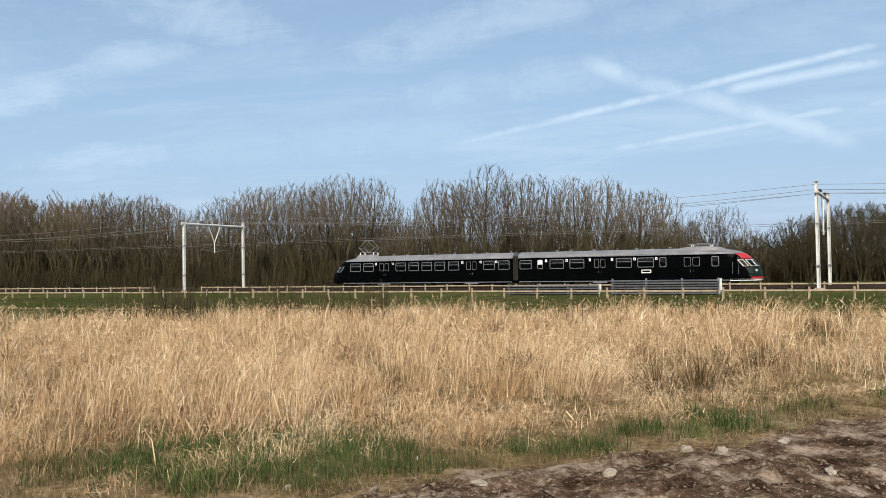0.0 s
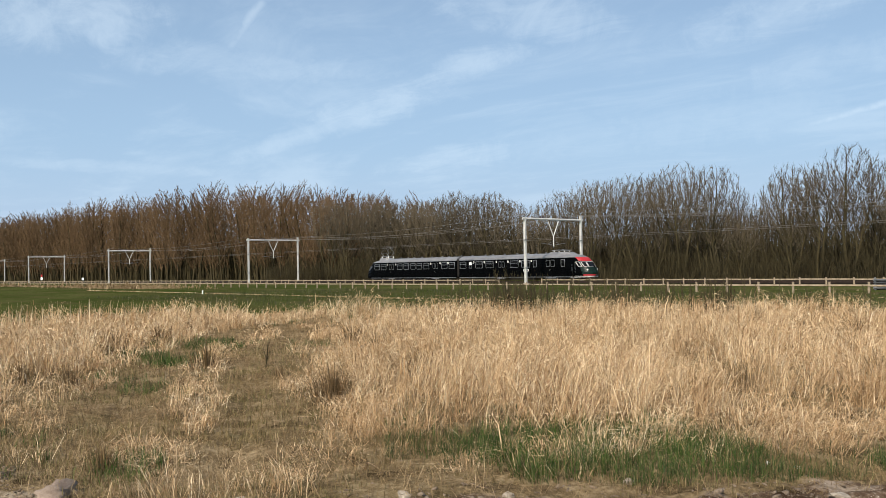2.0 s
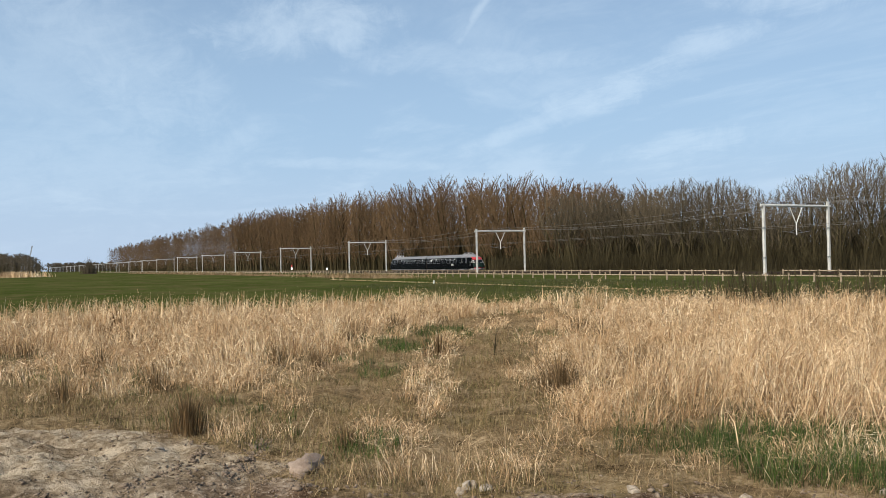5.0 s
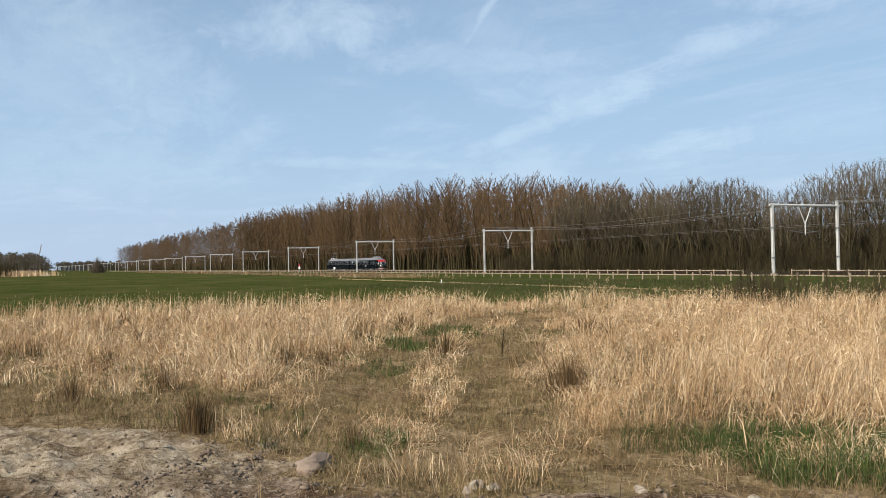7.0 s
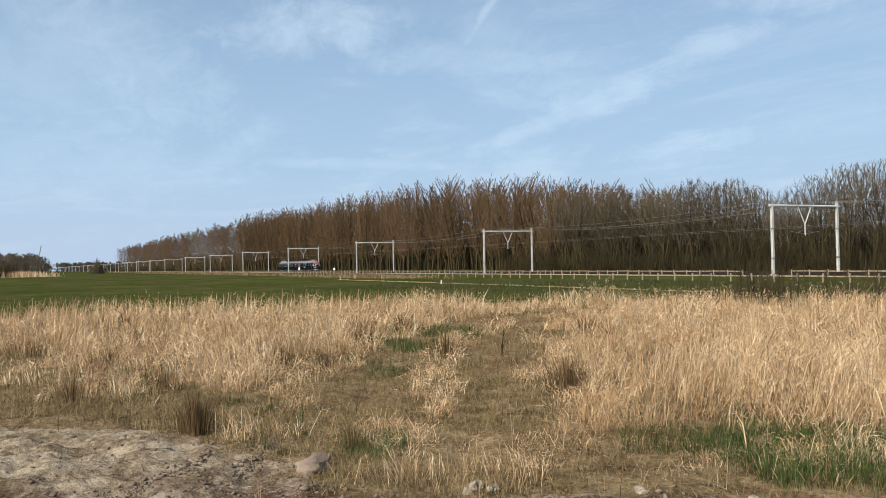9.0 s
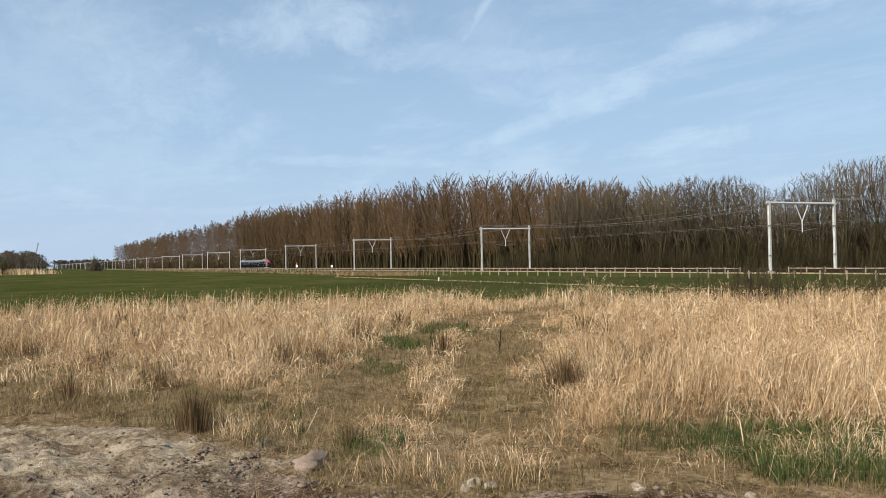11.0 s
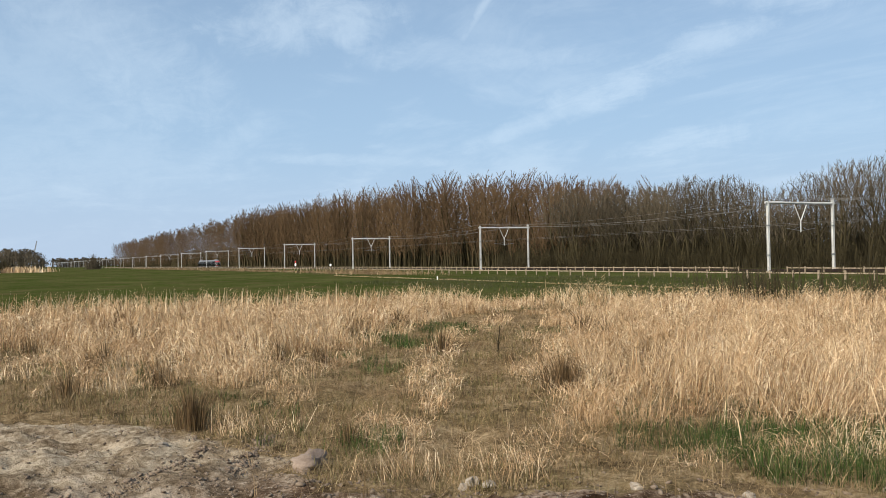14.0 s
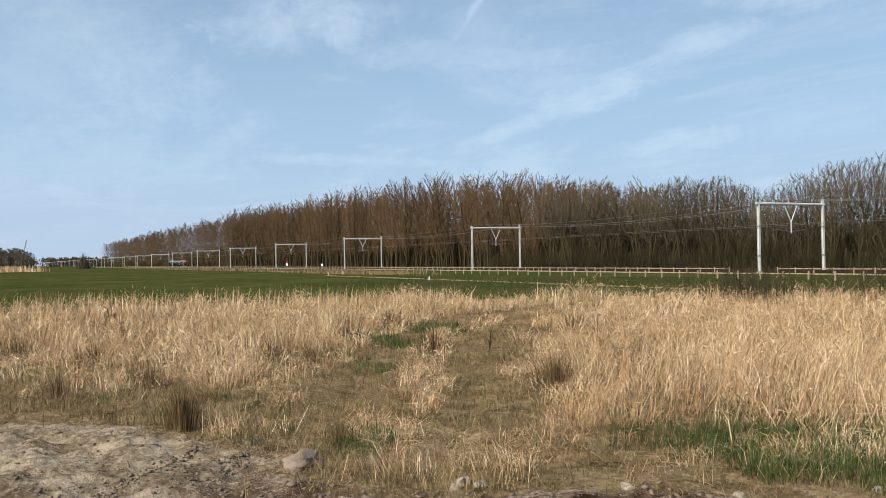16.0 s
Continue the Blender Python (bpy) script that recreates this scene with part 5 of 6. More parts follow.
DARK_TREES = tree_kinds("dark_bare_tree", BARK_DARK, BARK_DARK, "dark dense bare tree beside the railway crossing", (31, 32),
                        height=8.0, width=7.0, stems=4, low=0.10, leader=0.4, step=0.36, points=1300, rise=0.8, lobes=0.2, twigs=3, twig_len=0.6, twig_r=0.015)

# height of the wood's edge along the line
EDGE = [(-135, 14.5), (-125, 14.0), (-109, 12.8), (-101, 13.7), (-92, 13.4), (-88, 11.8), (-86, 8.0), (-84, 10.2), (-80, 12.0), (-73, 13.3), (-63, 13.5), (-55, 12.9), (-52.6, 8.0), (-50.8, 7.4),
        (-48.6, 11.6), (-43, 12.0), (-38, 13.0), (-34.0, 12.3), (-32.6, 8.8), (-31, 11.6), (-26, 11.0), (-20, 10.2), (-17.6, 9.2)]


def make_woods():
    rng = random.Random(5)
    ex, eh = zip(*EDGE)
    # the edge of the wood opposite, three ranks deep
    for rank, (y, step) in enumerate(((90, 4.2), (94.5, 4.3), (100, 4.6))):
        x = -138 + rank
        while x < -17.5 - rank * 2:
            h = float(np.interp(x * 90 / y, ex, eh)) * (1.0, 1.0, 1.02)[rank] * rng.uniform(0.98, 1.10)
            plant(rng.choice(REAR_TREES if rank else FIELD_TREES), x + rng.uniform(-0.7, 0.7), y + rng.uniform(-1.3, 1.3), h, rng.uniform(0, 360), "trees of the wood's edge")
            x += step * rng.uniform(0.8, 1.25)
    x = -150
    while x < -18:
        plant(rng.choice(BUSHES), x, 86.5 + rng.uniform(-1, 1.2), rng.uniform(3.2, 5.6), rng.uniform(0, 360), "shrubs under the trees")
        x += rng.uniform(2.2, 3.4)
    # two lone thin trees by the houses
    for x, y, h in ((-15.6, 96, 8.2), (-13.2, 95, 8.4), (-17.8, 97, 6.5), (-11.0, 98, 6.0), (-14.4, 101, 6.2), (-12.2, 102, 5.6)):
        plant(FIELD_TREES[int(h * 10) % 5], x, y, h, rng.uniform(0, 360), "trees by the houses")
    # darker trees past the crossing
    for x, y, h in ((-12.3, 97, 4.6), (-10.0, 97, 5.4), (-7.6, 98, 6.6), (-5.2, 97, 6.8), (-2.6, 98, 8.0), (-0.4, 97, 7.6), (2.0, 99, 8.2), (5, 98, 8.4), (-6.5, 104, 7.6), (-1.5, 105, 8.8), (3.5, 106, 9.0)):
        plant(rng.choice(DARK_TREES), x, y, h, rng.uniform(0, 360), "dark trees by the crossing")
    # poplar plantation along the line
    for y0, step in ((93.5, 4.9), (99, 6.0), (105.5, 8.0)):
        x = -131
        while x > -420:
            h = float(np.interp(x, (-420, -280, -196, -150, -136), (27.5, 24.9, 23.3, 20.0, 16.8))) * rng.uniform(0.99, 1.07)
            plant(rng.choice(REAR_POPLARS if y0 > 95 or x < -300 else POPLARS), x + rng.uniform(-1, 1), y0 + float(track_shift(x)) + rng.uniform(-1.2, 1.2), h, rng.uniform(0, 360), "poplars of the plantation")
            x -= step * rng.uniform(0.8, 1.2)


make_woods()


def make_far_woods():
    """What closes the woods behind the trees that one can tell apart: countless stems and twigs. The darkest carry the
    woods' inner shade in their colour.
    """
    rng = np.random.RandomState(8)

    def stand(name, mat, label, xs, ys, hs, wide, lean):
        n = len(xs)
        me = blade_mesh(name, xs, ys, np.full(n, BASE), hs, wide, lean, rng.uniform(0, 6.3, n), mat, rng, droop=0.1)
        tagged(new(name, me), label, "woods", kind="stuff")

    def crowns(name, mat, label, x, y, h, each, radius, length, width, low=0.22, stems=2):
        """Bare crowns as clouds of twigs about unseen stems, rounded at the top, with the stems below."""
        i = np.repeat(np.arange(len(x)), each)
        n = len(i)
        t = rng.beta(1.5, 1.15, n)
        r = radius * h[i] * np.sqrt(np.clip(1 - (2 * np.abs(t - 0.42)) ** 2.2, 0.02, 1)) * np.sqrt(rng.uniform(0, 1, n))
        a = rng.uniform(0, 6.3, n)
        z = BASE + h[i] * (low + (1 - low) * t * 0.97)
        v = flakes(x[i] + r * np.cos(a), y[i] + r * np.sin(a), z, length * rng.uniform(0.5, 1.3, n), width * rng.uniform(0.5, 1.3, n), rng.uniform(0.3, 0.98, n), rng)
        m = len(x) * stems
        j = np.arange(m) % len(x)
        v2 = flakes(x[j] + rng.normal(0, 0.4, m), y[j], np.full(m, BASE - 0.2), h[j] * rng.uniform(0.6, 0.95, m), width * rng.uniform(2.0, 4.0, m), np.full(m, 0.998), rng)
        tagged(new(name, flake_mesh(name, np.concatenate([v, v2]), mat)), label, "woods", kind="stuff")

    ex, eh = zip(*EDGE)
    n = 130
    x = rng.uniform(-150, -19, n)
    crowns("wood_interior", BARK, "grey-brown mass of bare trees inside the wood", x, rng.uniform(101, 118, n), np.interp(x, ex, eh) * rng.uniform(0.45, 0.75, n), 420, 0.22, 0.9, 0.06)
    # dark backing stems: their colour stands in for shade deep in the wood
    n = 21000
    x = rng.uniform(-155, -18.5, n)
    stand("wood_thicket", BARK_DARK, "dark tangle of bare stems carrying the shade inside the wood", x, rng.uniform(101, 120, n), np.interp(x, ex, eh) * rng.beta(1.5, 1.8, n) * 0.97, rng.uniform(0.05, 0.17, n), rng.uniform(0, 0.32, n))
    n = 150
    x = -131 - rng.uniform(0, 1, n) ** 1.2 * 300
    h = np.interp(x, (-420, -280, -196, -150, -136), (28.0, 25.0, 22.8, 19.4, 16.5)) * rng.uniform(0.86, 0.98, n)
    crowns("plantation_interior", BARK_RED, "reddish-brown mass of bare poplars in the plantation", x, 103 + track_shift(x) + rng.uniform(0, 14, n), h, 700, 0.15, 1.2, 0.11, 0.06, 0)
    n = 330
    x = -420 - rng.uniform(0, 1, n) ** 1.15 * 545
    h = np.interp(x, (-965, -640, -420), (25.8, 28.0, 28.0)) * rng.uniform(0.88, 1.0, n)
    crowns("plantation_far_off", BARK_RED, "brown bare poplar plantation far along the line", x, 92 + track_shift(x) + rng.uniform(0, 20, n), h, 470, 0.15, 1.3, 0.18, 0.04, 0)
    # brushwood in the same dark bark, with the shade low down painted in
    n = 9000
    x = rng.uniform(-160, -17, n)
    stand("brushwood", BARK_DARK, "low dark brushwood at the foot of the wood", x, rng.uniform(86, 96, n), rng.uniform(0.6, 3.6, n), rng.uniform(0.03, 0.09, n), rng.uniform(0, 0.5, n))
    # dense dark backing that closes sky gaps and gives the shade between poplar trunks
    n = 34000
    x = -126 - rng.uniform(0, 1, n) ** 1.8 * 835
    stand("plantation_brushwood", BARK_DARK, "dark brushwood and stems standing in for shade under the poplars", x, 98 + track_shift(x) + rng.uniform(0, 16, n), rng.uniform(1.0, 13.0, n), rng.uniform(0.10, 0.30, n), rng.uniform(0, 0.3, n))
    n = 5000
    x = rng.uniform(-11, 14, n)
    stand("crossing_brushwood", BARK_DARK, "dark low brushwood past the crossing", x, rng.uniform(99, 114, n), rng.uniform(0.5, 4.5, n), rng.uniform(0.04, 0.13, n), rng.uniform(0, 0.5, n))
    n = 60
    x = rng.uniform(-11, 14, n)
    crowns("crossing_thicket", BARK_DARK, "dark dense bare trees past the crossing", x, rng.uniform(100, 114, n), (3.0 + 5.2 * smooth(x, -12, -2)) * rng.uniform(0.8, 1.1, n), 420, 0.32, 1.1, 0.05, 0.05)
    n = 40
    x = rng.uniform(-34, -8, n)
    crowns("village_trees", BARK_DARK, "dark bare trees behind the houses", x, rng.uniform(140, 152, n), rng.uniform(4.2, 6.5, n), 300, 0.35, 1.4, 0.07, 0.05)
    # far treeline across the pasture
    n = 170
    x = rng.uniform(-1150, -950, n)
    y = rng.uniform(-190, 0, n)
    crowns("distant_trees", BARK, "distant brown line of bare trees across the pasture", x, y, 21 - 4 * smooth(y, -15, 0) + rng.normal(0, 0.8, n), 240, 0.4, 2.0, 0.9, 0.0)
    n = 60
    y = rng.uniform(0, 150, n)
    crowns("horizon_trees", BARK, "far low line of trees on the horizon", np.full(n, -1720.0) + rng.uniform(-60, 60, n), y, 12 + 5 * rng.uniform(0, 1, n), 170, 0.6, 3.0, 1.7, 0.0)


make_far_woods()


# ---- foreground ----
def lump(rng, size, flat=0.6, seg=6, rings=4):
    """A stone or clod: an uneven, flattened, faceted lump."""
    s = Shape()
    pts = []
    ph = [rng.uniform(0, 6.28) for _ in range(4)]
    for i in range(rings + 1):
        lat = math.pi * i / rings
        row = []
        for j in range(seg):
            a = 2 * math.pi * j / seg + 0.5 * (i % 2)
            r = size * (1 + 0.22 * math.sin(2 * a + ph[0]) + 0.15 * math.sin(3 * a + ph[1] + lat * 2) + rng.uniform(-0.22, 0.18))
            row.append((r * math.sin(lat) * math.cos(a), r * 0.8 * math.sin(lat) * math.sin(a), r * flat * math.cos(lat)))
        pts.append(row)
    s.loft([[*row] for row in pts[1:-1]], closed=True)
    k = len(s.v)
    s.v.append((0, 0, size * flat))
    s.v.append((0, 0, -size * flat))
    s.f.extend((k, j, (j + 1) % seg) for j in range(seg))
    o = (rings - 2) * seg
    s.f.extend((k + 1, o + (j + 1) % seg, o + j) for j in range(seg))
    return s


def make_stones():
    rng = random.Random(3)
    for x, y, size, flat, mat, label in (
            (-6.98, 2.02, 0.185, 0.42, PINK_ROCK, "large reddish-brown rock bedded in the soil"), (-5.83, 2.98, 0.07, 0.7, STONE, "pale rubble stone on the soil"), (-5.68, 3.05, 0.06, 0.6, STONE, "pale rubble stone on the soil"),
            (-5.75, 2.88, 0.05, 0.7, STONE, "pale rubble stone on the soil"), (-8.2, 1.0, 0.07, 0.45, STONE, "small pale stone on the bare soil"), (-1.52, 7.97, 0.075, 0.55, STONE, "pale rubble stone on the soil"),
            (-1.22, 8.1, 0.075, 0.7, STONE, "pale rubble stone on the soil"), (-0.73, 8.58, 0.08, 0.4, STONE, "flat pale stone on the soil"), (-1.94, 6.89, 0.08, 0.3, STONE, "flat pale stone on the soil"),
            (-2.82, 6.24, 0.09, 0.22, STONE, "flat slab of pale rubble on the soil"), (-4.2, 5.55, 0.06, 0.6, STONE, "pale rubble stone on the soil"), (-4.5, 4.5, 0.05, 0.6, STONE, "pale rubble stone on the soil"),
            (-5.0, 3.9, 0.05, 0.7, STONE, "pale rubble stone on the soil"), (-0.3, 7.6, 0.06, 0.6, STONE, "pale rubble stone on the soil"), (-3.9, 5.9, 0.05, 0.6, ROOF_TILE, "broken piece of reddish brick on the soil"),
            (-3.72, 6.85, 0.028, 0.5, WHITE, "small whitish stone in the green grass"), (-3.5, 6.95, 0.03, 0.5, WHITE, "small whitish stone in the green grass")):
        z = float(ground_z(np.array(x), np.array(y)))
        ob = part("stone", lump(rng, size, flat, 14, 10) if size > 0.15 else lump(rng, size, flat, 9, 6), mat, at=pose(x, y, z + size * flat * 0.35, rng.uniform(-12, 12), rng.uniform(-12, 12), rng.uniform(0, 360)), smooth=size > 0.15)
        tagged(ob, label, "stone", "stones on the soil")


make_stones()


def make_clods():
    """Crumbs of dry soil and gravel strewn over the bare ground."""
    rng = np.random.RandomState(6)
    r = random.Random(9)
    kinds = []
    for k in range(6):
        s = lump(r, 1.0, r.uniform(0.35, 0.75), 5, 3)
        kinds.append((np.array(s.v), s.f))
    for name, mat, count, lo, hi, label in (("soil_clods", CLOD, 6500, 0.006, 0.050, "crumbled dry brown soil clods on the bare ground"), ("gravel", STONE, 1200, 0.004, 0.020, "pale gravel strewn over the bare soil")):
        x, y = scatter(3.6, 13, 330, rng)
        d = yard_side(x, y)
        dens = np.where(d < 0.3, 0.45 + 0.5 * smooth(waves(x, y, 1.8, 41), -0.2, 0.8), 0.05) * (d < 1.2)
        k = rng.uniform(0, 1, len(x)) < dens
        x, y = x[k], y[k]
        near = np.argsort(np.hypot(x, y) * rng.uniform(0.6, 1.4, len(x)))[:count]
        x, y = x[near], y[near]
        if name == "soil_clods":
            # crumbs thrown up along the two wheel tracks
            t = rng.uniform(0, 1, 700)
            first = t < 0.5
            x = np.concatenate([x, np.where(first, -6.8 - 2.2 * t, -6.1 - 2.2 * t) + rng.normal(0, 0.05, 700)])
            y = np.concatenate([y, np.where(first, 0.4 + 1.9 * t, 0.8 + 1.25 * t) + rng.normal(0, 0.05, 700)])
        z = ground_z(x, y)
        v, loops, sizes, base = [], [], [], 0
        for i in range(len(x)):
            kv, kf = kinds[i % 6]
            s = lo + (hi - lo) * rng.beta(1.1, 4.5)
            a = rng.uniform(0, 6.28)
            c, t = math.cos(a) * s, math.sin(a) * s
            tip = rng.uniform(-0.5, 0.5)
            v.append(np.stack([x[i] + kv[:, 0] * c - kv[:, 1] * t, y[i] + kv[:, 0] * t + kv[:, 1] * c, z[i] + (kv[:, 2] + kv[:, 0] * tip) * s * 0.9 + s * 0.15], -1))
            for f in kf:
                loops.extend(j + base for j in f)
                sizes.append(len(f))
            base += len(kv)
        tagged(new(name, fast_mesh(name, np.concatenate(v), loops, np.array(sizes), mat)), label, "soil", kind="stuff")


make_clods()


def make_rushes():
    rng = np.random.RandomState(14)
    for x, y, h, spread, count, label in (
            (-9.15, 1.4, 0.47, 0.095, 520, "dark clump of rushes at the edge of bare soil"), (-9.4, 6.2, 0.58, 0.14, 480, "dark brown clump of rushes in the dry grass"),
            (-10.15, 8.1, 0.58, 0.15, 420, "dark brown clump of rushes in the dry grass"), (-12.2, 0.3, 0.42, 0.10, 160, "dark brown clump of rushes in the dry grass"),
            (-12.6, 1.5, 0.45, 0.12, 150, "dark brown clump of rushes in the dry grass"), (-11.9, 5.2, 0.22, 0.08, 120, "low dark clump of rushes beside the way"),
            (-13.4, 4.15, 0.5, 0.14, 170, "brown clump of rushes beside the way"), (-7.6, 2.6, 0.24, 0.07, 150, "low green-brown clump of rushes by the ruts"),
            (-18.3, -0.2, 0.5, 0.14, 150, "dark brown clump of rushes in the dry grass"), (-14.6, 3.75, 0.5, 0.13, 150, "brown clump of rushes beside the way"),
            (-12.2, 7.0, 0.22, 0.08, 90, "low dark clump of rushes beside the way"), (-5.9, 10.2, 0.5, 0.13, 150, "dark brown clump of rushes in the dry grass"),
            (-8.6, 12.3, 0.55, 0.14, 150, "dark brown clump of rushes in the dry grass")):
        a, r = rng.uniform(0, 6.3, count), np.abs(rng.normal(0, spread, count))
        px, py = x + r * np.cos(a), y + r * np.sin(a)
        me = blade_mesh("rush_tuft", r * np.cos(a), r * np.sin(a), ground_z(px, py), h * rng.uniform(0.5, 1.15, count), rng.uniform(0.004, 0.008, count), np.clip(r / spread * 0.13 + rng.uniform(0, 0.12, count), 0, 0.7), a, RUSH, rng)
        ob = tagged(new("rush_tuft", me), label, "rushes", "clumps of rushes")
        ob.location = (x, y, 0)


make_rushes()


def make_tussocks():
    """Brown clumps of coarse grass strewn through the stand."""
    rng = np.random.RandomState(51)
    r = random.Random(52)
    kinds = []
    for k in range(4):
        n = 130
        a, d = rng.uniform(0, 6.3, n), np.abs(rng.normal(0, 0.12, n))
        me = blade_mesh("brown_tussock", d * np.cos(a), d * np.sin(a), np.zeros(n), rng.uniform(0.25, 0.62, n), rng.uniform(0.006, 0.013, n), np.clip(d * 1.5 + rng.uniform(0, 0.25, n), 0, 0.8), a, RUSH, rng)
        kinds.append(me)
    made = 0
    while made < 70:
        rad, ang = math.sqrt(r.uniform(140, 760)), radians(r.uniform(2, 92))
        x, y = -rad * math.sin(ang), rad * math.cos(ang)
        cover, h = tall_cover(np.array([x]), np.array([y]))
        if cover[0] < 0.35 or r.random() > 1.25 - cover[0] * 0.5:
            continue
        ob = new("brown_tussock", kinds[made % 4])
        k = r.uniform(0.7, 1.25)
        ob.matrix_basis = pose(x, y, float(ground_z(np.array(x), np.array(y))), 0, 0, r.uniform(0, 360)) @ Matrix.Diagonal((k, k, k * 0.95, 1))
        tagged(ob, "brown tussock of coarse dead grass in the straw", "tussock", "brown tussocks")
        made += 1


make_tussocks()


def make_stalks():
    """Dark dead stalks and young willow shoots that stand above the straw."""
    rng = random.Random(17)
    s = Shape()
    spots = [(-13.9, 7.7, 0.55), (-26.8, 21.5, 1.1), (-28.5, 24.5, 1.2), (-25.3, 20.5, 1.15), (-24.1, 21.2, 1.1)]
    for _ in range(230):
        t = rng.random()
        spots.append((-24.5 + 9.5 * t + rng.gauss(0, 0.5), 22.3 + 3.8 * t + rng.gauss(0, 0.8), rng.uniform(0.85, 1.6)))
    for cx, cy, h in ((-22.4, 22.2, 1.95), (-21.6, 22.6, 1.75), (-18.6, 24.6, 1.9), (-15.2, 24.9, 1.35)):
        for _ in range(26):
            spots.append((cx + rng.gauss(0, 0.35), cy + rng.gauss(0, 0.35), h * rng.uniform(0.5, 1.0)))
    for _ in range(60):
        spots.append((rng.uniform(-14, 2), rng.uniform(24, 28.5), rng.uniform(0.75, 1.15)))
    for x, y, h in spots:
        z = float(ground_z(np.array(x), np.array(y)))
        pts = branch_points(rng, (x, y, z - 0.05), (rng.uniform(-0.12, 0.12), rng.uniform(-0.12, 0.12), 1), h, 0.08, 3, 0.05)
        s.tube(pts, [0.017, 0.014, 0.011, 0.006], 3, False)
        for _ in range(6):
            p = pts[1].lerp(pts[3], rng.random())
            spike(s, p, p + Vector((rng.uniform(-0.14, 0.14), rng.uniform(-0.14, 0.14), rng.uniform(0.08, 0.28))), 0.010)
    tagged(part("dead_stalks", s, BARK_DARK), "thin dark dead stalks and shoots above the straw", "stalks", kind="stuff")
    # tall pale reed plumes at the edge of the pasture
    g = np.random.RandomState(18)
    n = 700
    t = g.uniform(0, 1, n)
    x, y = -34 + 1.5 * g.normal(0, 1, n) + 3 * t, -4 + 19 * t
    me = blade_mesh("reed_plumes", x, y, ground_z(x, y), g.uniform(0.7, 1.12, n), g.uniform(0.012, 0.026, n), np.abs(g.normal(0.15, 0.15, n)), g.normal(0.6, 0.9, n), STRAW, g)
    tagged(new("reed_plumes", me), "tall pale reed stems at the pasture's edge", "reeds", kind="stuff")


make_stalks()


# ---- by the railway ----
def make_sign(x, y, disc_z, kind, label):
    root = thing("railway_sign", label, "railway sign", pose(x, y, BASE, 0, 0, 25))
    s = Shape()
    s.tube([(0, 0, -0.1), (0, 0, disc_z + 0.3)], 0.04, 8)
    part("post", s, GALV, root)
    s = Shape()
    if kind == "round":
        s.tube([(0.0, -0.07, disc_z), (0.0, -0.04, disc_z)], 0.42, 20)
        part("disc", s, WHITE, root, "white disc")
        s = Shape()
        s.tube([(0.0, -0.07, disc_z + 0.78), (0.0, -0.04, disc_z + 0.78)], 0.34, 20)
        part("upper_disc", s, RED, root, "red disc")
    else:
        s.box(-0.35, -0.07, disc_z - 0.35, 0.35, -0.04, disc_z + 0.25, 0.02)
        part("board", s, WHITE, root, "white board")


make_sign(-214.9, 69.2, 1.05, "board", "white square railway sign on a thin post")
make_sign(-245.4, 68.2, 1.2, "round", "railway sign with a white and a red disc")


def make_lamp_post(x, y, h):
    root = thing("street_lamp", "tall thin grey street lamp by the crossing", "street lamp", pose(x, y, BASE))
    s = Shape()
    s.tube([(0, 0, -0.1), (0, 0, h * 0.35), (0, 0, h)], [0.09, 0.06, 0.045], 8)
    part("pole", s, GALV, root)
    s = Shape()
    s.tube([(0, 0, h - 0.05), (0.5, 0, h + 0.08)], 0.03, 6)
    part("arm", s, GALV, root)
    s = Shape()
    s.box(0.35, -0.1, h + 0.03, 0.9, 0.1, h + 0.15, 0.03)
    part("lamp_head", s, WHITE, root, "pale lamp head")


make_lamp_post(-17.3, 100, 5.4)
make_lamp_post(-18.6, 100, 3.9)


def make_warning_sign(x, y):
    root = thing("warning_sign", "small red-edged triangular warning sign on a post", "road sign", pose(x, y, BASE))
    s = Shape()
    s.tube([(0, 0, -0.1), (0, 0, 1.2)], 0.03, 6)
    part("post", s, GALV, root)
    for k, mat, yy in ((0.36, RED, -0.05), (0.22, WHITE, -0.066)):
        s = Shape()
        tri = [(-k, 1.0 - k * 0.55), (k, 1.0 - k * 0.55), (0, 1.0 + k * 1.1)]
        s.loft([[(a, yy, b) for a, b in tri], [(a, yy + 0.014, b) for a, b in tri]], closed=True, caps=True)
        part("triangle", s, mat, root)


make_warning_sign(-18.5, 98.5)


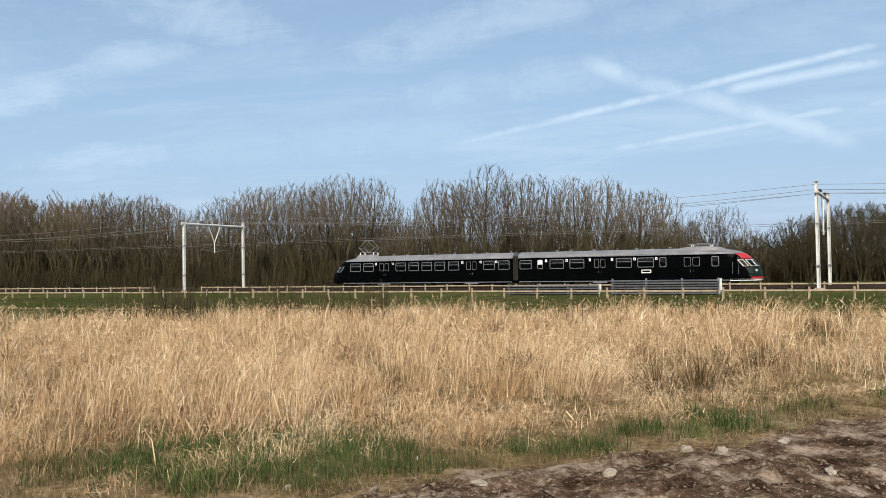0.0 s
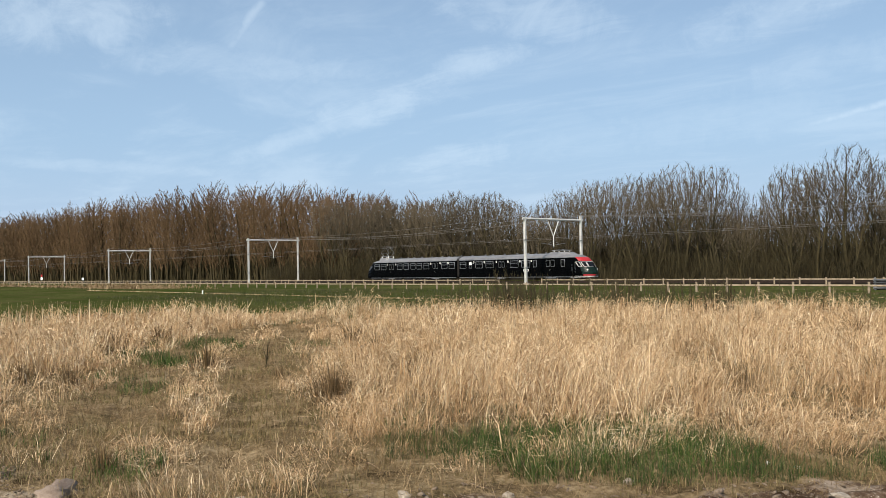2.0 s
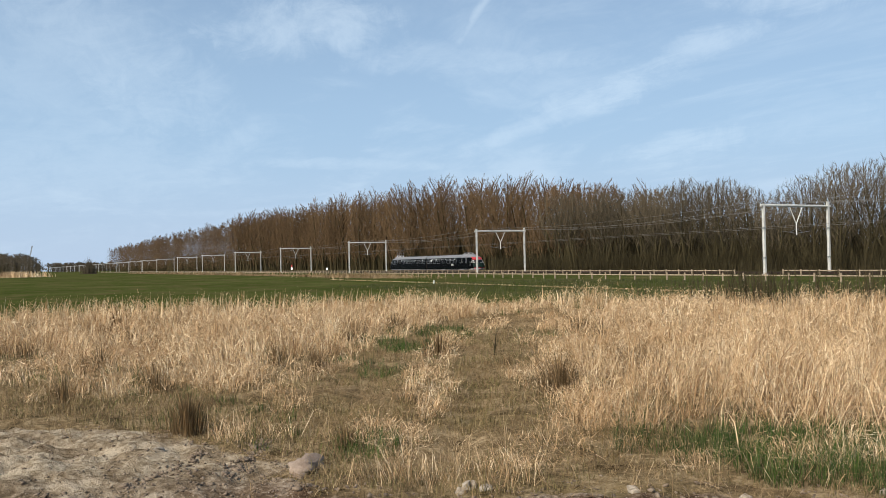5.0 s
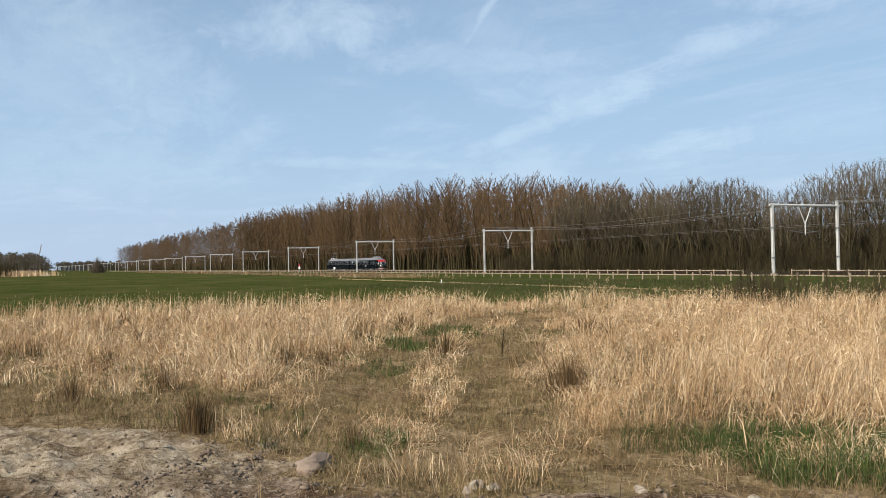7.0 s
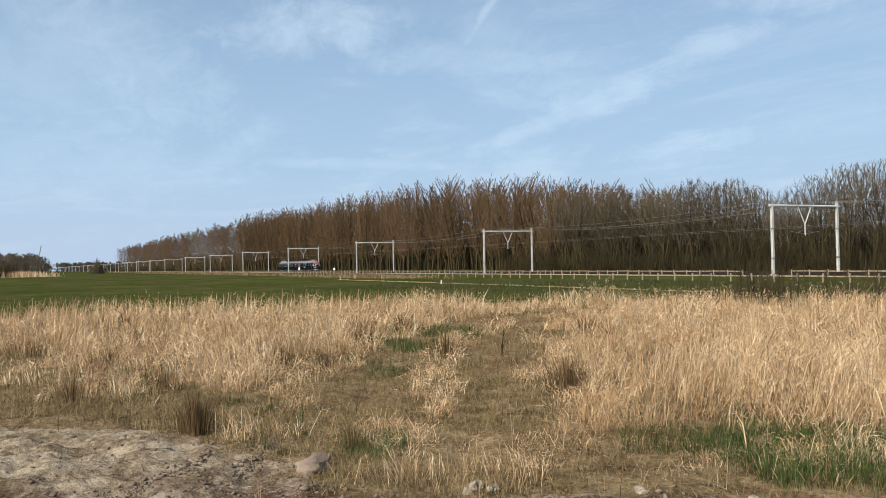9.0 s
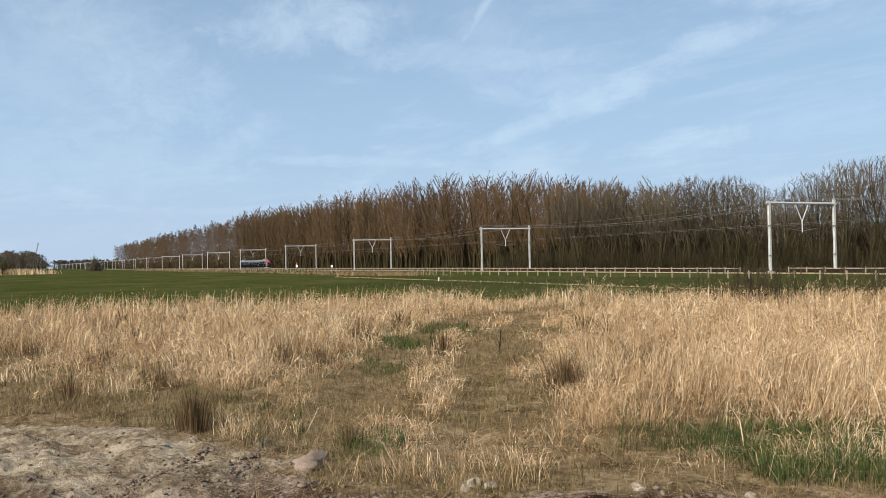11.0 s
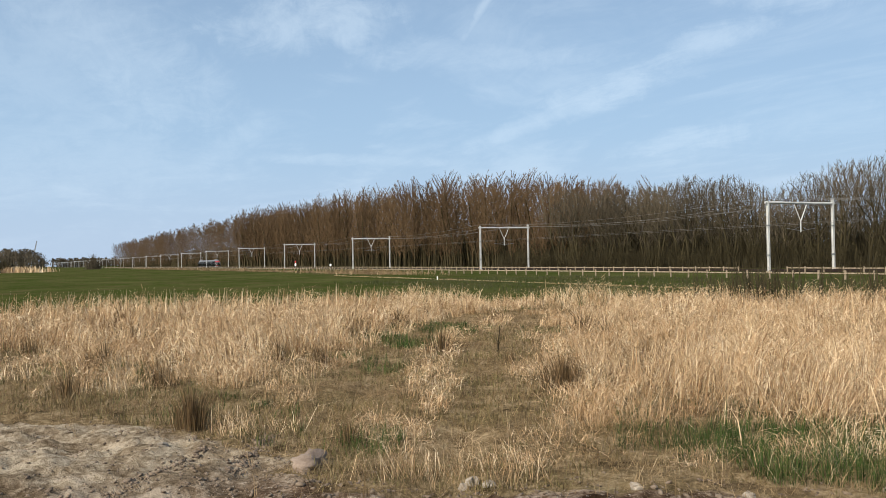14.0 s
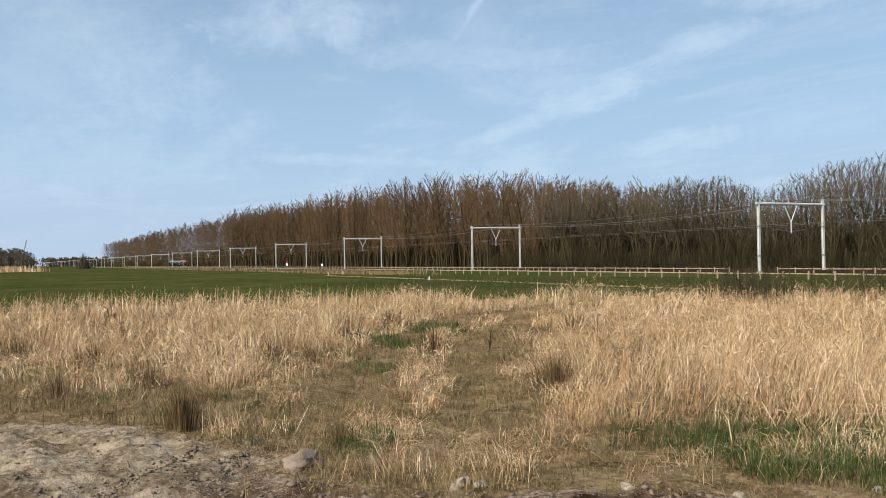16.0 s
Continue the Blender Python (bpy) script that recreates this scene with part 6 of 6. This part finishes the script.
def make_house(name, label, x0, x1, y0, y1, eave, ridge, wall_mat, roof_mat, gable_front, windows):
    root = thing(name, label, "house", pose(0, 0, 0))
    s = Shape()
    s.box(x0, y0, BASE - 0.2, x1, y1, eave, 0.02)
    part("wall", s, wall_mat, root)
    s = Shape()
    o = 0.3
    if gable_front:
        xm = (x0 + x1) / 2
        for a, b in ((x0 - o, xm), (x1 + o, xm)):
            s.loft([[(a, y, eave - 0.1), (b, y, ridge), (b, y, ridge - 0.15), (a, y, eave - 0.25)] for y in (y0 - o, y1 + o)], closed=True, caps=True)
        g = Shape()
        g.loft([[(x0, y, eave), (xm, y, ridge - 0.16), (x1, y, eave)] for y in (y0, y1)], closed=True, caps=True)
        part("gable", g, wall_mat, root)
    else:
        ym = (y0 + y1) / 2
        for a, b in ((y0 - o, ym), (y1 + o, ym)):
            s.loft([[(x, a, eave - 0.1), (x, b, ridge), (x, b, ridge - 0.15), (x, a, eave - 0.25)] for x in (x0 - o, x1 + o)], closed=True, caps=True)
        g = Shape()
        g.loft([[(x, y0, eave), (x, ym, ridge - 0.16), (x, y1, eave)] for x in (x0, x1)], closed=True, caps=True)
        part("gable", g, wall_mat, root)
    roof = part("roof", s, roof_mat, root)
    if not gable_front:
        s = Shape()
        s.box((x0 + x1) / 2 + 1.6, (y0 + y1) / 2 - 0.25, ridge - 0.5, (x0 + x1) / 2 + 2.1, (y0 + y1) / 2 + 0.25, ridge + 0.4, 0.02)
        part("chimney", s, BRICK, roof)
    for a, b, c, d in windows:
        s = Shape()
        s.box(a, y0 - 0.05, c, b, y0 + 0.02, d, 0.01)
        w = part("window", s, WHITE, root, "white window frame")
        s = Shape()
        s.box(a + 0.07, y0 - 0.06, c + 0.07, b - 0.07, y0 - 0.045, d - 0.07)
        part("pane", s, GLASS, w)


make_house("house", "low brown brick house with a red tiled roof", -20.8, -13.2, 131, 137, 1.35, 3.3, BRICK, ROOF_TILE, False, ((-19.8, -18.8, 0.3, 1.1), (-17.2, -16.2, 0.3, 1.1), (-15.2, -14.3, 0.3, 1.1)))
make_house("shed", "small pale boarded shed with a gable front", -24.4, -22.3, 128, 132, 1.9, 3.1, WHITE, GREY_BOARD, True, ((-23.8, -22.9, 0.5, 1.3),))


def make_white_post(x, y):
    s = Shape()
    s.tube([(0, 0, -0.1), (0, 0, 0.32), (0, 0, 0.36)], [0.06, 0.06, 0.04], 8)
    tagged(part("marker_post", s, WHITE, at=pose(x, y, BASE)), "short white marker post in the verge", "marker post")


make_white_post(-73.5, 34.3)


def make_path_edge():
    """A pale line of dead grass along the ditch before the fence."""
    g = np.random.RandomState(29)
    n = 2000
    x = g.uniform(-110, -10, n)
    y = 35.0 + 0.5 * g.normal(0, 0.35, n) - 0.02 * (x + 60)
    me = blade_mesh("ditch_straw", x, y, ground_z(x, y), g.uniform(0.05, 0.14, n), g.uniform(0.03, 0.06, n), g.uniform(0.2, 0.9, n), g.uniform(0, 6.3, n), STRAW, g)
    tagged(new("ditch_straw", me), "pale line of cut dead grass along the ditch", "grass", kind="stuff")
    n = 2200
    x, y = g.normal(-121, 9, n), g.normal(45, 2.2, n)
    me = blade_mesh("brush_heap", x, y, ground_z(x, y), g.uniform(0.2, 0.85, n), g.uniform(0.05, 0.10, n), g.uniform(0.2, 0.9, n), g.uniform(0, 6.3, n), LITTER, g)
    tagged(new("brush_heap", me), "low heap of dead brown brushwood by the fence", "brushwood", kind="stuff")


make_path_edge()


def make_distance():
    g = np.random.RandomState(33)

    def stand(name, label, x, y, h, w, mat, lean=0.35):
        n = len(x)
        me = blade_mesh(name, x, y, np.full(n, BASE), h, w, g.uniform(0, lean, n), g.uniform(0, 6.3, n), mat, g, droop=0.1)
        tagged(new(name, me), label, "bushes", kind="stuff")

    n = 800
    off = g.normal(0, 1.7, n)
    stand("pasture_bush", "dark bare bush standing alone beside the line", -473 + g.normal(0, 1.7, n), 24.5 + off, g.beta(2, 1.5, n) * 10.0 * np.exp(-(off / 3.0) ** 2), g.uniform(0.05, 0.16, n), BARK)
    n = 1500
    stand("pasture_hedge", "dark bushes at the far edge of the pasture", -318 + g.normal(0, 4, n), -15.5 + g.normal(0, 3.0, n), g.beta(2, 1.5, n) * 6.0, g.uniform(0.08, 0.22, n), BARK_DARK)
    n = 1400
    stand("pale_reeds", "pale strip of dead reeds in the pasture", -318 + g.normal(0, 5, n), -9 + g.normal(0, 5, n), g.uniform(0.6, 2.6, n), g.uniform(0.1, 0.3, n), STRAW, 0.5)
    n = 5000
    x = g.uniform(-420, -120, n)
    stand("spoil_strip", "rough strip of dug soil and dead weeds beside the line", x, 45.5 + np.array(track_shift(x)) + g.normal(0, 1.6, n), g.gamma(3, 0.12, n) * (0.4 + lattice(x, x * 0, 0.12, 71)), g.uniform(0.1, 0.3, n), LITTER, 0.9)
    # far drawbridge mast on the horizon
    s = Shape()
    s.beam((-1400, -11.0, 10), (-1400, -5.0, 40), 1.6, 1.6)
    s.beam((-1400, -11.0, 10), (-1400, -16.0, 24), 1.0, 1.0)
    s.beam((-1400, -11.0, -1), (-1400, -11.0, 14), 2.4, 2.4)
    tagged(part("distant_crane", s, GREY_BOARD), "grey slanting crane jib far off above trees", "crane")


make_distance()



def motions():
    rows = []
    for t, x in TAIL:
        mid = x - 22.0
        rows.append((t, pose(mid, TRACK_FAR + float(track_shift(mid)), RAIL_TOP, 0, 0, track_turn(mid))))
    walk(train, rows)


motions()
